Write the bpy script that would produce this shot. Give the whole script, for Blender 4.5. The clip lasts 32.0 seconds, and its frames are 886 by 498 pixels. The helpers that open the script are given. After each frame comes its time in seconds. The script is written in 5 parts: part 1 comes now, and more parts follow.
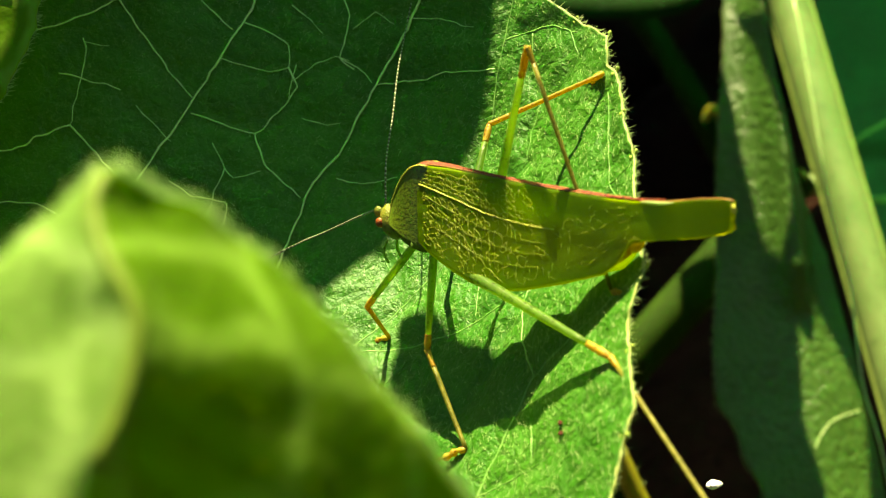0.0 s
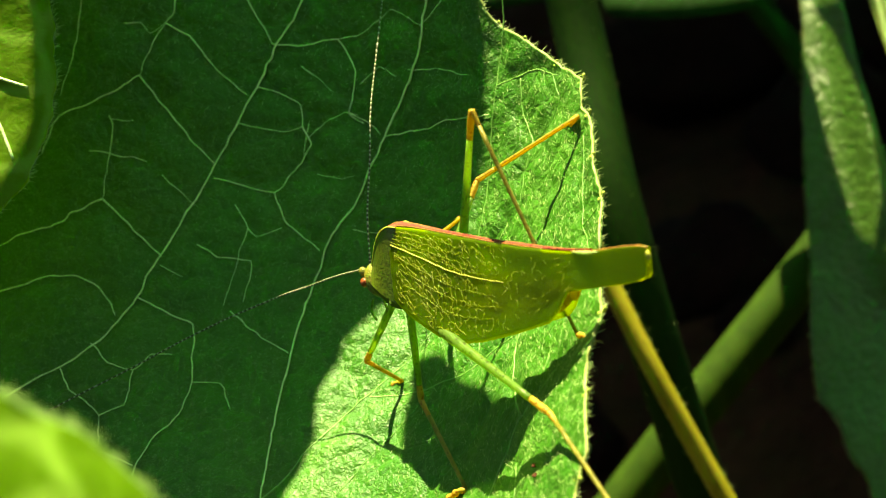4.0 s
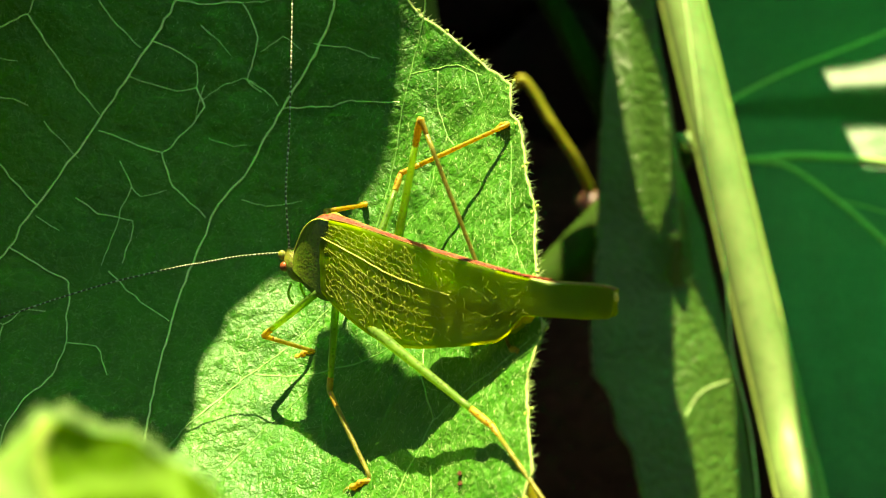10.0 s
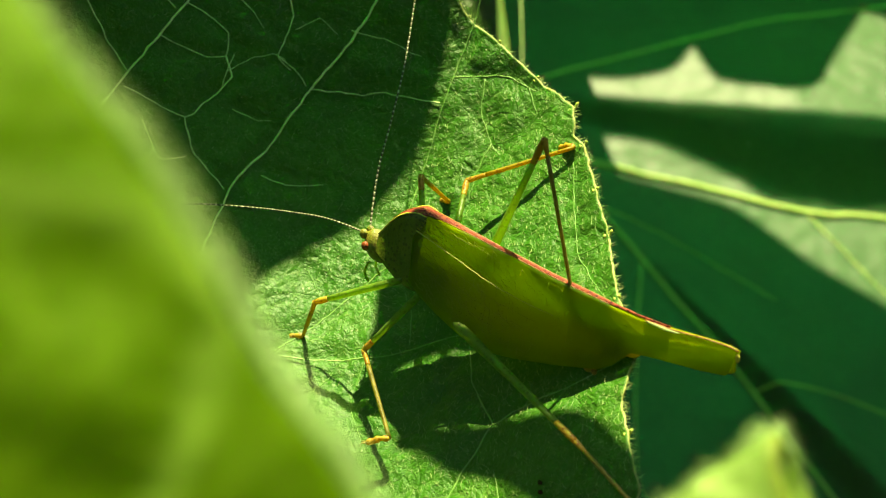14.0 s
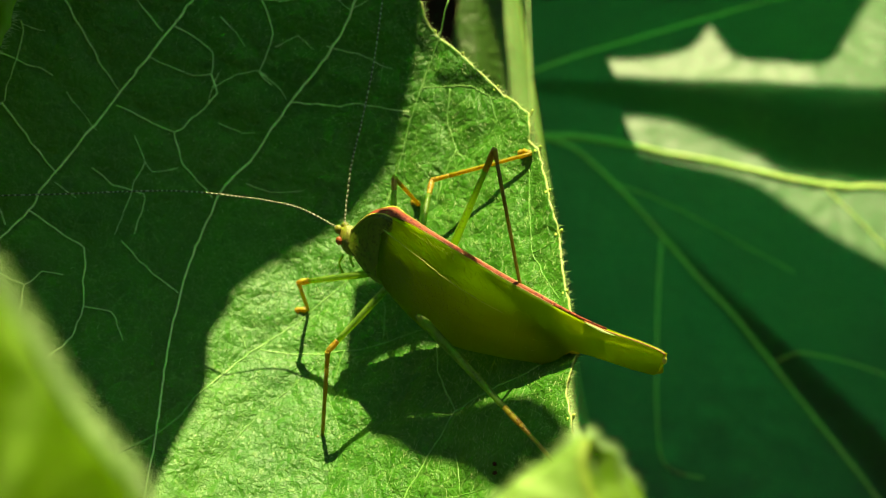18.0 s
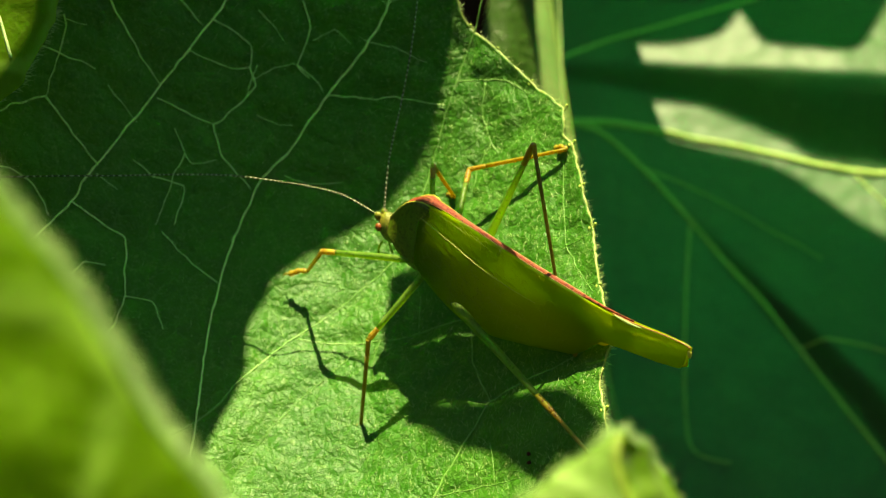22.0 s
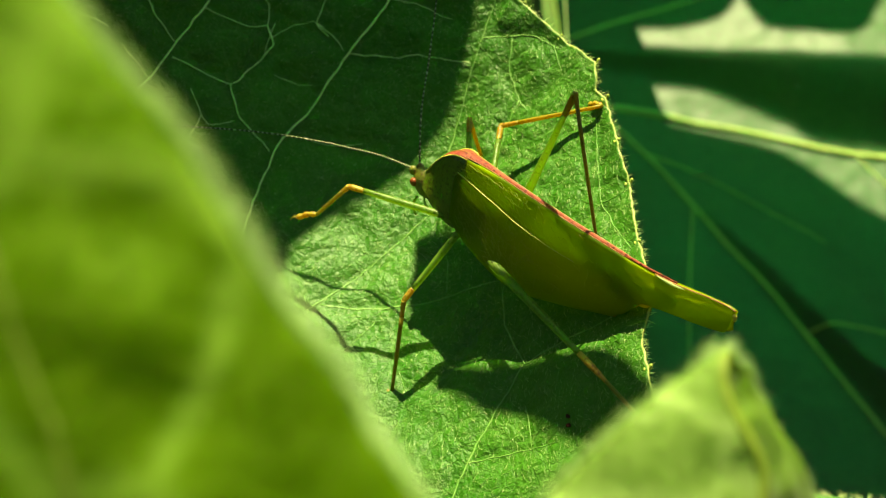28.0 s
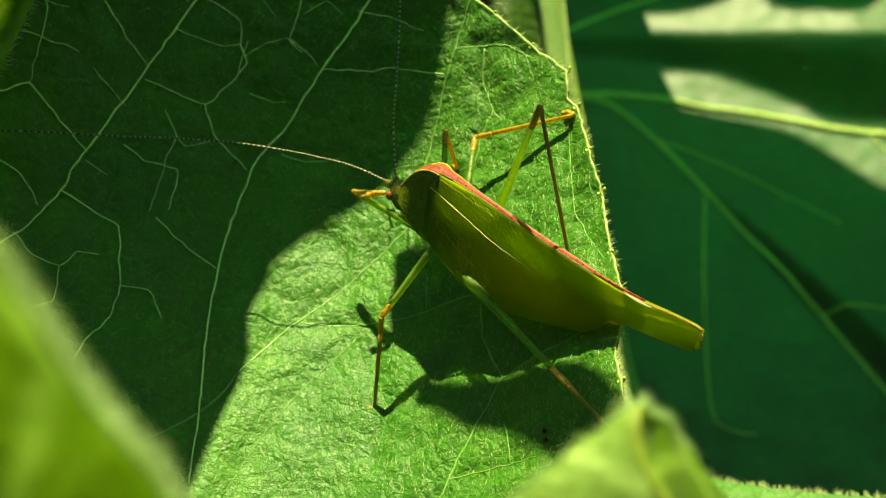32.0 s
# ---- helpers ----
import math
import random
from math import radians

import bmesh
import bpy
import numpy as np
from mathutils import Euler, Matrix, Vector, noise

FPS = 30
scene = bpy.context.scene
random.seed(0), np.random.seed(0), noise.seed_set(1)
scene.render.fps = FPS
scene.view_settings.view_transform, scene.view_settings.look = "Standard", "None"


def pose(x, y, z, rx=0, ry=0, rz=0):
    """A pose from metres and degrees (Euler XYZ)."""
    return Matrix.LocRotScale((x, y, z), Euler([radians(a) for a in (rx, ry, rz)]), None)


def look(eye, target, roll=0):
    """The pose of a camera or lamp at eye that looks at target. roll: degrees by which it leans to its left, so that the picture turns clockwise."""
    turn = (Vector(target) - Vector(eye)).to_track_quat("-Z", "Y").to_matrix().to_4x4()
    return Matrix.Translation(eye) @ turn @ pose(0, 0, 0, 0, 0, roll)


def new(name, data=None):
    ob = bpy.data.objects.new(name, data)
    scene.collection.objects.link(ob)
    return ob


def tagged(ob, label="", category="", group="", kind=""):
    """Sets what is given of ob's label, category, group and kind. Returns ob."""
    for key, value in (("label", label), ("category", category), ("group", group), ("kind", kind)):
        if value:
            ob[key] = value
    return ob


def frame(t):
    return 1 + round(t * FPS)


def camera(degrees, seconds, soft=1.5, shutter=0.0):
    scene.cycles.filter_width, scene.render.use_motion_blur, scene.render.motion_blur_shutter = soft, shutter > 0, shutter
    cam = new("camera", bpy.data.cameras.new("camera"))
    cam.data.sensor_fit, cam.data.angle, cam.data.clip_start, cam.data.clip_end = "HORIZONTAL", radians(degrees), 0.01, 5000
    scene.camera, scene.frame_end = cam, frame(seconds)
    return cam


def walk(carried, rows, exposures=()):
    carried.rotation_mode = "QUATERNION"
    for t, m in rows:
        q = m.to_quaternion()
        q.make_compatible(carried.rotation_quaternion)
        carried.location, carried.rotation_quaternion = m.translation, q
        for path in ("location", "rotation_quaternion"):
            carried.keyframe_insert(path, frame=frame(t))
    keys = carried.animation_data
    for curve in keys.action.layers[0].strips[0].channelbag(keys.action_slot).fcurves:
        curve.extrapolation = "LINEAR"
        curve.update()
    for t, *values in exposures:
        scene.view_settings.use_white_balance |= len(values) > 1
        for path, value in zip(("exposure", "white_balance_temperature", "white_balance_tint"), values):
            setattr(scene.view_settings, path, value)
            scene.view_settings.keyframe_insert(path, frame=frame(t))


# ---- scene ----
cam = camera(30.0, 32.0, soft=1.2)
cam.data.dof.use_dof = True
cam.data.dof.focus_distance = 0.130
cam.data.dof.aperture_fstop = 64.0
PATH = [
    (0, (0.02346, -0.09562, 0.39822), (-0.01123, 0.01582, 0.34097), -16.01),
    (0.5, (0.02398, -0.09510, 0.39779), (-0.01099, 0.01641, 0.34084), -16.33),
    (1, (0.02858, -0.09471, 0.39818), (-0.00796, 0.01668, 0.34200), -16.96),
    (1.5, (0.02889, -0.09602, 0.40022), (-0.00853, 0.01520, 0.34427), -17.40),
    (2, (0.03251, -0.09417, 0.39978), (-0.00756, 0.01642, 0.34442), -17.73),
    (2.5, (0.04167, -0.09140, 0.39852), (-0.00559, 0.01712, 0.34477), -22.06),
    (3, (0.04402, -0.09180, 0.39555), (-0.00745, 0.01607, 0.34442), -24.29),
    (3.5, (0.03695, -0.09545, 0.40266), (-0.01137, 0.01242, 0.34854), -22.94),
    (4, (0.04005, -0.09456, 0.39984), (-0.00870, 0.01339, 0.34627), -23.43),
    (4.5, (0.03931, -0.09602, 0.39879), (-0.00983, 0.01162, 0.34495), -23.51),
    (6.5, (0.04221, -0.09496, 0.40190), (-0.00724, 0.01161, 0.34625), -24.08),
    (7, (0.04156, -0.09517, 0.40276), (-0.00731, 0.01143, 0.34666), -23.72),
    (7.5, (0.04112, -0.09496, 0.40246), (-0.00708, 0.01156, 0.34563), -23.12),
    (8, (0.04369, -0.09504, 0.40424), (-0.00560, 0.01122, 0.34784), -23.66),
    (8.5, (0.04108, -0.09611, 0.40455), (-0.00721, 0.01041, 0.34779), -23.27),
    (9, (0.04076, -0.09669, 0.40635), (-0.00419, 0.01048, 0.34809), -21.44),
    (9.5, (0.03399, -0.09610, 0.40996), (-0.00325, 0.01206, 0.34820), -16.46),
    (10, (0.02348, -0.09447, 0.41047), (-0.00240, 0.01425, 0.34406), -12.67),
    (10.5, (0.01567, -0.09426, 0.41200), (0.00322, 0.01398, 0.34108), -7.85),
    (11, (0.00598, -0.09713, 0.41726), (-0.00478, 0.00857, 0.34235), -6.76),
    (11.5, (0.00223, -0.09684, 0.41817), (-0.00442, 0.01007, 0.34450), -4.32),
    (12, (-0.00441, -0.09654, 0.41881), (-0.00732, 0.00958, 0.34378), -1.24),
    (12.5, (-0.00756, -0.09609, 0.42134), (-0.00783, 0.01007, 0.34631), 0.63),
    (13, (-0.00888, -0.09638, 0.42186), (-0.00831, 0.01108, 0.34870), 0.98),
    (13.5, (-0.01239, -0.09593, 0.41866), (-0.00663, 0.01198, 0.34639), 3.29),
    (15.5, (-0.00987, -0.10083, 0.42128), (-0.00675, 0.00726, 0.34912), 1.68),
    (16, (-0.00721, -0.10019, 0.42245), (-0.00506, 0.00796, 0.35035), 0.71),
    (16.5, (-0.00662, -0.10119, 0.42431), (-0.00516, 0.00667, 0.35176), 0.29),
    (17, (-0.00632, -0.10306, 0.42710), (-0.00520, 0.00455, 0.35416), 0.07),
    (17.5, (-0.00726, -0.10411, 0.42759), (-0.00522, 0.00342, 0.35456), 0.71),
    (18, (-0.00452, -0.10447, 0.42727), (-0.00375, 0.00225, 0.35305), 0.17),
    (18.5, (-0.00609, -0.10628, 0.42759), (-0.00627, 0.00020, 0.35301), -0.15),
    (19, (-0.00677, -0.10672, 0.42706), (-0.00678, -0.00036, 0.35231), 0.07),
    (19.5, (-0.00539, -0.10636, 0.42689), (-0.00652, -0.00005, 0.35208), -0.72),
    (20, (-0.00314, -0.10603, 0.42683), (-0.00491, 0.00029, 0.35203), -0.98),
    (20.5, (-0.00522, -0.10745, 0.43019), (-0.00703, -0.00134, 0.35511), -0.81),
    (21, (-0.00658, -0.10731, 0.43063), (-0.00816, -0.00106, 0.35574), -0.54),
    (21.5, (-0.00529, -0.10617, 0.42901), (-0.00703, 0.00006, 0.35410), -0.82),
    (22, (-0.00537, -0.10572, 0.42951), (-0.00661, 0.00008, 0.35397), -0.23),
    (22.5, (-0.00491, -0.10465, 0.42772), (-0.00651, 0.00101, 0.35200), -0.64),
    (23, (-0.00618, -0.10467, 0.42805), (-0.00676, 0.00106, 0.35241), -0.06),
    (23.5, (-0.00768, -0.10503, 0.43004), (-0.00775, 0.00080, 0.35454), -0.05),
    (24, (-0.00754, -0.10574, 0.42986), (-0.00701, -0.00012, 0.35408), 0.48),
    (24.5, (-0.00643, -0.10442, 0.42954), (-0.00630, 0.00118, 0.35371), 0.04),
    (25, (-0.00868, -0.10479, 0.42728), (-0.00826, 0.00108, 0.35184), 0.45),
    (25.5, (-0.00711, -0.10418, 0.42750), (-0.00713, 0.00173, 0.35211), 0.24),
    (27.5, (-0.00782, -0.10287, 0.42271), (-0.00761, 0.00336, 0.34778), -0.09),
    (28, (-0.00956, -0.10373, 0.42341), (-0.00930, 0.00226, 0.34815), -0.15),
    (28.5, (-0.00770, -0.10089, 0.42405), (-0.00893, 0.00444, 0.34787), -2.43),
    (29, (-0.00704, -0.10126, 0.42191), (-0.00840, 0.00440, 0.34619), -2.83),
    (29.5, (-0.00657, -0.09939, 0.42225), (-0.00785, 0.00591, 0.34603), -2.95),
    (30, (-0.00726, -0.10076, 0.42201), (-0.00870, 0.00493, 0.34632), -2.64),
    (30.5, (-0.00602, -0.10093, 0.42302), (-0.00695, 0.00471, 0.34726), -2.47),
    (31, (-0.00600, -0.10092, 0.42437), (-0.00682, 0.00484, 0.34877), -2.36),
    (31.5, (-0.00600, -0.10136, 0.42560), (-0.00629, 0.00432, 0.34990), -2.02),
    (32, (-0.00437, -0.10181, 0.42532), (-0.00701, 0.00337, 0.34896), -3.14),
]
walk(cam, [(t, look(eye, target, roll)) for t, eye, target, roll in PATH], [(0, 2.2, 8200, 2), (1.5, 2.0, 8200, 2), (4, 2.42, 8200, 2), (9, 2.35, 8200, 2), (10, 2.5, 8200, 2), (11, 2.28, 8200, 2), (12.5, 2.0, 8200, 2), (17, 1.8, 8200, 2), (32, 1.75, 8200, 2)])

# ---- light: high sun from behind the leaf, open sky above the plants ----
SUN_WAY = Vector((0.02, 0.40, 0.916)).normalized()
world = bpy.data.worlds.new("sky")
scene.world = world
world.use_nodes = True
wn = world.node_tree
sky = wn.nodes.new("ShaderNodeTexSky")
sky.sky_type, sky.sun_disc = "NISHITA", False
sky.sun_elevation, sky.sun_rotation = math.asin(SUN_WAY.z), math.atan2(SUN_WAY.x, SUN_WAY.y)
wn.links.new(sky.outputs["Color"], wn.nodes["Background"].inputs["Color"])
wn.nodes["Background"].inputs["Strength"].default_value = 0.028
sun_data = bpy.data.lights.new("sun", "SUN")
sun_data.energy, sun_data.angle, sun_data.color = 5.4, radians(0.53), (1.0, 0.88, 0.64)
sun = new("sun", sun_data)
sun.matrix_world = look(SUN_WAY, (0, 0, 0))


# ---- materials ----
def nodes_of(name):
    m = bpy.data.materials.new(name)
    m.use_nodes = True
    nt = m.node_tree
    return m, nt, nt.nodes["Principled BSDF"], nt.nodes["Material Output"]


def add(nt, kind, **values):
    n = nt.nodes.new(kind)
    for key, value in values.items():
        n.inputs[key.replace("_", " ")].default_value = value
    return n


def mixed(nt, fac, a, b):
    n = nt.nodes.new("ShaderNodeMix")
    n.data_type = "RGBA"
    for socket, value in ((n.inputs[0], fac), (n.inputs[6], a), (n.inputs[7], b)):
        if hasattr(value, "is_output"):
            nt.links.new(value, socket)
        else:
            socket.default_value = value if not isinstance(value, tuple) else (*value, 1)
    return n.outputs[2]


def ramp(nt, value, low, high):
    n = nt.nodes.new("ShaderNodeMapRange")
    n.inputs[1].default_value, n.inputs[2].default_value = low, high
    nt.links.new(value, n.inputs[0])
    return n.outputs[0]


def leaf_stuff(name, dark, light, glow, through_share=0.3, cell=330.0, rough=0.45, spec=0.35, net=0.5, relief=0.6, fuzz=0.0, wide=0.035, vein_glow=None):
    """Leaf skin: fine net of veinlets, mottled green, light passing through; fuzz: a felt of short pale hairs."""
    m, nt, p, out = nodes_of(name)
    co = nt.nodes.new("ShaderNodeTexCoord").outputs["Object"]
    big = add(nt, "ShaderNodeTexNoise", Scale=70.0, Detail=3.0)
    fine = add(nt, "ShaderNodeTexNoise", Scale=1500.0, Detail=4.0)
    bend = add(nt, "ShaderNodeTexNoise", Scale=260.0, Detail=2.0)
    cells = nt.nodes.new("ShaderNodeTexVoronoi")
    cells.feature = "DISTANCE_TO_EDGE"
    cells.inputs["Scale"].default_value = cell
    small = nt.nodes.new("ShaderNodeTexVoronoi")
    small.feature = "DISTANCE_TO_EDGE"
    small.inputs["Scale"].default_value = cell * 4.2
    shift = nt.nodes.new("ShaderNodeVectorMath")
    shift.operation = "MULTIPLY_ADD"
    nt.links.new(bend.outputs["Color"], shift.inputs[0])
    shift.inputs[1].default_value = (0.0022,) * 3
    nt.links.new(co, shift.inputs[2])
    for n in (big, fine, bend):
        nt.links.new(co, n.inputs["Vector"])
    for n in (cells, small):
        nt.links.new(shift.outputs[0], n.inputs["Vector"])
    base = mixed(nt, ramp(nt, big.outputs["Fac"], 0.3, 0.7), dark, light)
    base = mixed(nt, ramp(nt, fine.outputs["Fac"], 0.35, 0.75), base, tuple(0.72 * v for v in dark))
    line = ramp(nt, cells.outputs["Distance"], wide, 0.23 * wide)
    line2 = ramp(nt, small.outputs["Distance"], 0.10, 0.0)
    scale = nt.nodes.new("ShaderNodeMath")
    scale.operation = "MULTIPLY"
    nt.links.new(line, scale.inputs[0])
    scale.inputs[1].default_value = net
    base = mixed(nt, scale.outputs[0], base, tuple(min(1, 1.7 * v + 0.05) for v in light))
    scale2 = nt.nodes.new("ShaderNodeMath")
    scale2.operation = "MULTIPLY"
    nt.links.new(line2, scale2.inputs[0])
    scale2.inputs[1].default_value = net * 0.35
    base = mixed(nt, scale2.outputs[0], base, tuple(min(1, 1.4 * v + 0.02) for v in light))
    nt.links.new(base, p.inputs["Base Color"])
    p.inputs["Roughness"].default_value, p.inputs["Specular IOR Level"].default_value = rough, spec
    p.inputs["Sheen Weight"].default_value = fuzz
    p.inputs["Sheen Roughness"].default_value = 0.4
    height = nt.nodes.new("ShaderNodeMath")
    height.operation = "MULTIPLY_ADD"
    nt.links.new(small.outputs["Distance"], height.inputs[0])
    height.inputs[1].default_value = 0.8
    nt.links.new(fine.outputs["Fac"], height.inputs[2])
    height2 = nt.nodes.new("ShaderNodeMath")
    height2.operation = "MULTIPLY_ADD"
    nt.links.new(ramp(nt, cells.outputs["Distance"], 0.0, 0.25), height2.inputs[0])
    height2.inputs[1].default_value = 0.6
    nt.links.new(height.outputs[0], height2.inputs[2])
    bump = add(nt, "ShaderNodeBump", Strength=relief, Distance=0.00025)
    nt.links.new(height2.outputs[0], bump.inputs["Height"])
    nt.links.new(bump.outputs["Normal"], p.inputs["Normal"])
    lit = nt.nodes.new("ShaderNodeBsdfTranslucent")
    nt.links.new(mixed(nt, scale.outputs[0], glow, vein_glow or tuple(0.55 * v for v in glow)), lit.inputs["Color"])
    nt.links.new(bump.outputs["Normal"], lit.inputs["Normal"])
    mix = nt.nodes.new("ShaderNodeMixShader")
    mix.inputs[0].default_value = through_share
    nt.links.new(p.outputs[0], mix.inputs[1])
    nt.links.new(lit.outputs[0], mix.inputs[2])
    nt.links.new(mix.outputs[0], out.inputs["Surface"])
    return m


def felted_stuff(name, dark, light, glow, share):
    """Softly shining quilted leaf skin: pale veinlets, faint mottling, a thin felt and light passing through."""
    m, nt, p, out = nodes_of(name)
    co = nt.nodes.new("ShaderNodeTexCoord").outputs["Object"]
    big = add(nt, "ShaderNodeTexNoise", Scale=90.0, Detail=3.0)
    fine = add(nt, "ShaderNodeTexNoise", Scale=1100.0, Detail=3.0)
    felt = add(nt, "ShaderNodeTexNoise", Scale=2600.0, Detail=2.0, Distortion=1.5)
    bend = add(nt, "ShaderNodeTexNoise", Scale=300.0, Detail=2.0)
    for n in (big, fine, felt, bend):
        nt.links.new(co, n.inputs["Vector"])
    shift = nt.nodes.new("ShaderNodeVectorMath")
    shift.operation = "MULTIPLY_ADD"
    nt.links.new(bend.outputs["Color"], shift.inputs[0])
    shift.inputs[1].default_value = (0.002,) * 3
    nt.links.new(co, shift.inputs[2])
    nets = []
    for scale in (370.0, 900.0):
        n = nt.nodes.new("ShaderNodeTexVoronoi")
        n.feature = "DISTANCE_TO_EDGE"
        n.inputs["Scale"].default_value = scale
        nt.links.new(shift.outputs[0], n.inputs["Vector"])
        nets.append(n.outputs["Distance"])
    base = mixed(nt, ramp(nt, big.outputs["Fac"], 0.3, 0.7), dark, light)
    base = mixed(nt, ramp(nt, fine.outputs["Fac"], 0.50, 0.95), base, tuple(0.6 * v for v in dark))
    for net, wide, weight in ((nets[0], 0.030, 0.22), (nets[1], 0.06, 0.10)):
        line = nt.nodes.new("ShaderNodeMath")
        line.operation = "MULTIPLY"
        nt.links.new(ramp(nt, net, wide, 0.0), line.inputs[0])
        line.inputs[1].default_value = weight
        base = mixed(nt, line.outputs[0], base, (0.15, 0.33, 0.08))
    thin = nt.nodes.new("ShaderNodeMath")
    thin.operation = "MULTIPLY"
    nt.links.new(ramp(nt, felt.outputs["Fac"], 0.55, 0.75), thin.inputs[0])
    thin.inputs[1].default_value = 0.70
    base = mixed(nt, thin.outputs[0], base, (0.18, 0.33, 0.08))
    nt.links.new(base, p.inputs["Base Color"])
    p.inputs["Roughness"].default_value, p.inputs["Specular IOR Level"].default_value = 0.46, 0.36
    height = None
    for value, weight in ((ramp(nt, nets[0], 0.0, 0.22), 0.55), (ramp(nt, nets[1], 0.0, 0.3), 0.45), (felt.outputs["Fac"], 1.0)):
        n = nt.nodes.new("ShaderNodeMath")
        n.operation = "MULTIPLY_ADD"
        nt.links.new(value, n.inputs[0])
        n.inputs[1].default_value = weight
        if height is None:
            n.inputs[2].default_value = 0.0
        else:
            nt.links.new(height, n.inputs[2])
        height = n.outputs[0]
    bump = add(nt, "ShaderNodeBump", Strength=1.0, Distance=0.00015)
    nt.links.new(height, bump.inputs["Height"])
    nt.links.new(bump.outputs["Normal"], p.inputs["Normal"])
    lit = nt.nodes.new("ShaderNodeBsdfTranslucent")
    lit.inputs["Color"].default_value = (*glow, 1)
    mix = nt.nodes.new("ShaderNodeMixShader")
    mix.inputs[0].default_value = share
    nt.links.new(p.outputs[0], mix.inputs[1])
    nt.links.new(lit.outputs[0], mix.inputs[2])
    nt.links.new(mix.outputs[0], out.inputs["Surface"])
    return m


def plain_stuff(name, a, b, scale, rough=0.5, spec=0.4, relief=0.3, depth=0.0002, glow=None, share=0.25, stretch=(1, 1, 1), dots=None, clear=0.0):
    """Two-tone mottled skin with fine relief; with a glow colour, light passes through it."""
    m, nt, p, out = nodes_of(name)
    co = nt.nodes.new("ShaderNodeTexCoord").outputs["Object"]
    mapping = nt.nodes.new("ShaderNodeMapping")
    mapping.inputs["Scale"].default_value = stretch
    nt.links.new(co, mapping.inputs["Vector"])
    n1 = add(nt, "ShaderNodeTexNoise", Scale=scale, Detail=4.0)
    n2 = add(nt, "ShaderNodeTexNoise", Scale=scale * 5, Detail=3.0)
    for n in (n1, n2):
        nt.links.new(mapping.outputs[0], n.inputs["Vector"])
    base = mixed(nt, ramp(nt, n1.outputs["Fac"], 0.35, 0.65), a, b)
    base = mixed(nt, ramp(nt, n2.outputs["Fac"], 0.55, 0.8), base, tuple(0.65 * v for v in a))
    if dots:
        spot = add(nt, "ShaderNodeTexVoronoi", Scale=dots[0])
        nt.links.new(co, spot.inputs["Vector"])
        base = mixed(nt, ramp(nt, spot.outputs["Distance"], 0.34, 0.24), base, dots[1])
    nt.links.new(base, p.inputs["Base Color"])
    p.inputs["Roughness"].default_value, p.inputs["Specular IOR Level"].default_value = rough, spec
    bump = add(nt, "ShaderNodeBump", Strength=relief, Distance=depth)
    nt.links.new(n2.outputs["Fac"], bump.inputs["Height"])
    nt.links.new(bump.outputs["Normal"], p.inputs["Normal"])
    if glow:
        lit = nt.nodes.new("ShaderNodeBsdfTranslucent")
        lit.inputs["Color"].default_value = (*glow, 1)
        mix = nt.nodes.new("ShaderNodeMixShader")
        mix.inputs[0].default_value = share
        nt.links.new(p.outputs[0], mix.inputs[1])
        nt.links.new(lit.outputs[0], mix.inputs[2])
        nt.links.new(mix.outputs[0], out.inputs["Surface"])
        if clear:
            pane = nt.nodes.new("ShaderNodeBsdfTransparent")
            pane.inputs["Color"].default_value = (0.75, 0.9, 0.3, 1)
            last = nt.nodes.new("ShaderNodeMixShader")
            last.inputs[0].default_value = clear
            nt.links.new(mix.outputs[0], last.inputs[1])
            nt.links.new(pane.outputs[0], last.inputs[2])
            nt.links.new(last.outputs[0], out.inputs["Surface"])
    return m


LEAF = felted_stuff("felted_leaf", (0.018, 0.134, 0.005), (0.042, 0.184, 0.010), (0.20, 0.38, 0.006), 0.25)
# vein colours carry the light: pale for the leaf's shaded part
VEIN = plain_stuff("vein", (0.46, 0.76, 0.24), (0.66, 0.86, 0.38), 1500)
# the next two are darker copies for veins in the sunlit part
SUNLIT_VEIN = plain_stuff("sunlit_vein", (0.12, 0.31, 0.05), (0.18, 0.37, 0.08), 500)
SUNLIT_SUNK_VEIN = plain_stuff("sunlit_sunk_vein", (0.060, 0.20, 0.018), (0.095, 0.26, 0.03), 500)
TOOTH = plain_stuff("leaf_tooth", (0.26, 0.40, 0.05), (0.36, 0.46, 0.08), 900)
HAIR = plain_stuff("leaf_hair", (0.34, 0.52, 0.18), (0.46, 0.60, 0.27), 900, glow=(0.5, 0.62, 0.22), share=0.5)
NEAR_LEAF = leaf_stuff("near_leaf", (0.100, 0.235, 0.008), (0.145, 0.290, 0.015), (0.41, 0.66, 0.004), 0.62, cell=150, net=0.75, relief=0.3, spec=0.15, fuzz=0.08, wide=0.10, vein_glow=(0.42, 0.70, 0.07))
NEAR_BACK = leaf_stuff("near_leaf_back", (0.20, 0.36, 0.07), (0.26, 0.42, 0.11), (0.36, 0.70, 0.03), 0.55, cell=150, net=0.5, relief=0.3, spec=0.15, fuzz=0.15, wide=0.10, vein_glow=(0.46, 0.70, 0.12))
NEAR_HAIR = plain_stuff("near_leaf_hair", (0.44, 0.64, 0.30), (0.52, 0.72, 0.38), 900, glow=(0.60, 0.82, 0.36), share=0.7)
NEAR_VEIN = plain_stuff("near_vein", (0.20, 0.32, 0.04), (0.26, 0.38, 0.06), 300, glow=(0.4, 0.6, 0.05), share=0.5)
GREY_LEAF = leaf_stuff("hanging_leaf", (0.040, 0.115, 0.012), (0.060, 0.145, 0.020), (0.10, 0.26, 0.01), 0.2, cell=420, rough=0.36, spec=0.38, net=0.05, relief=0.8)
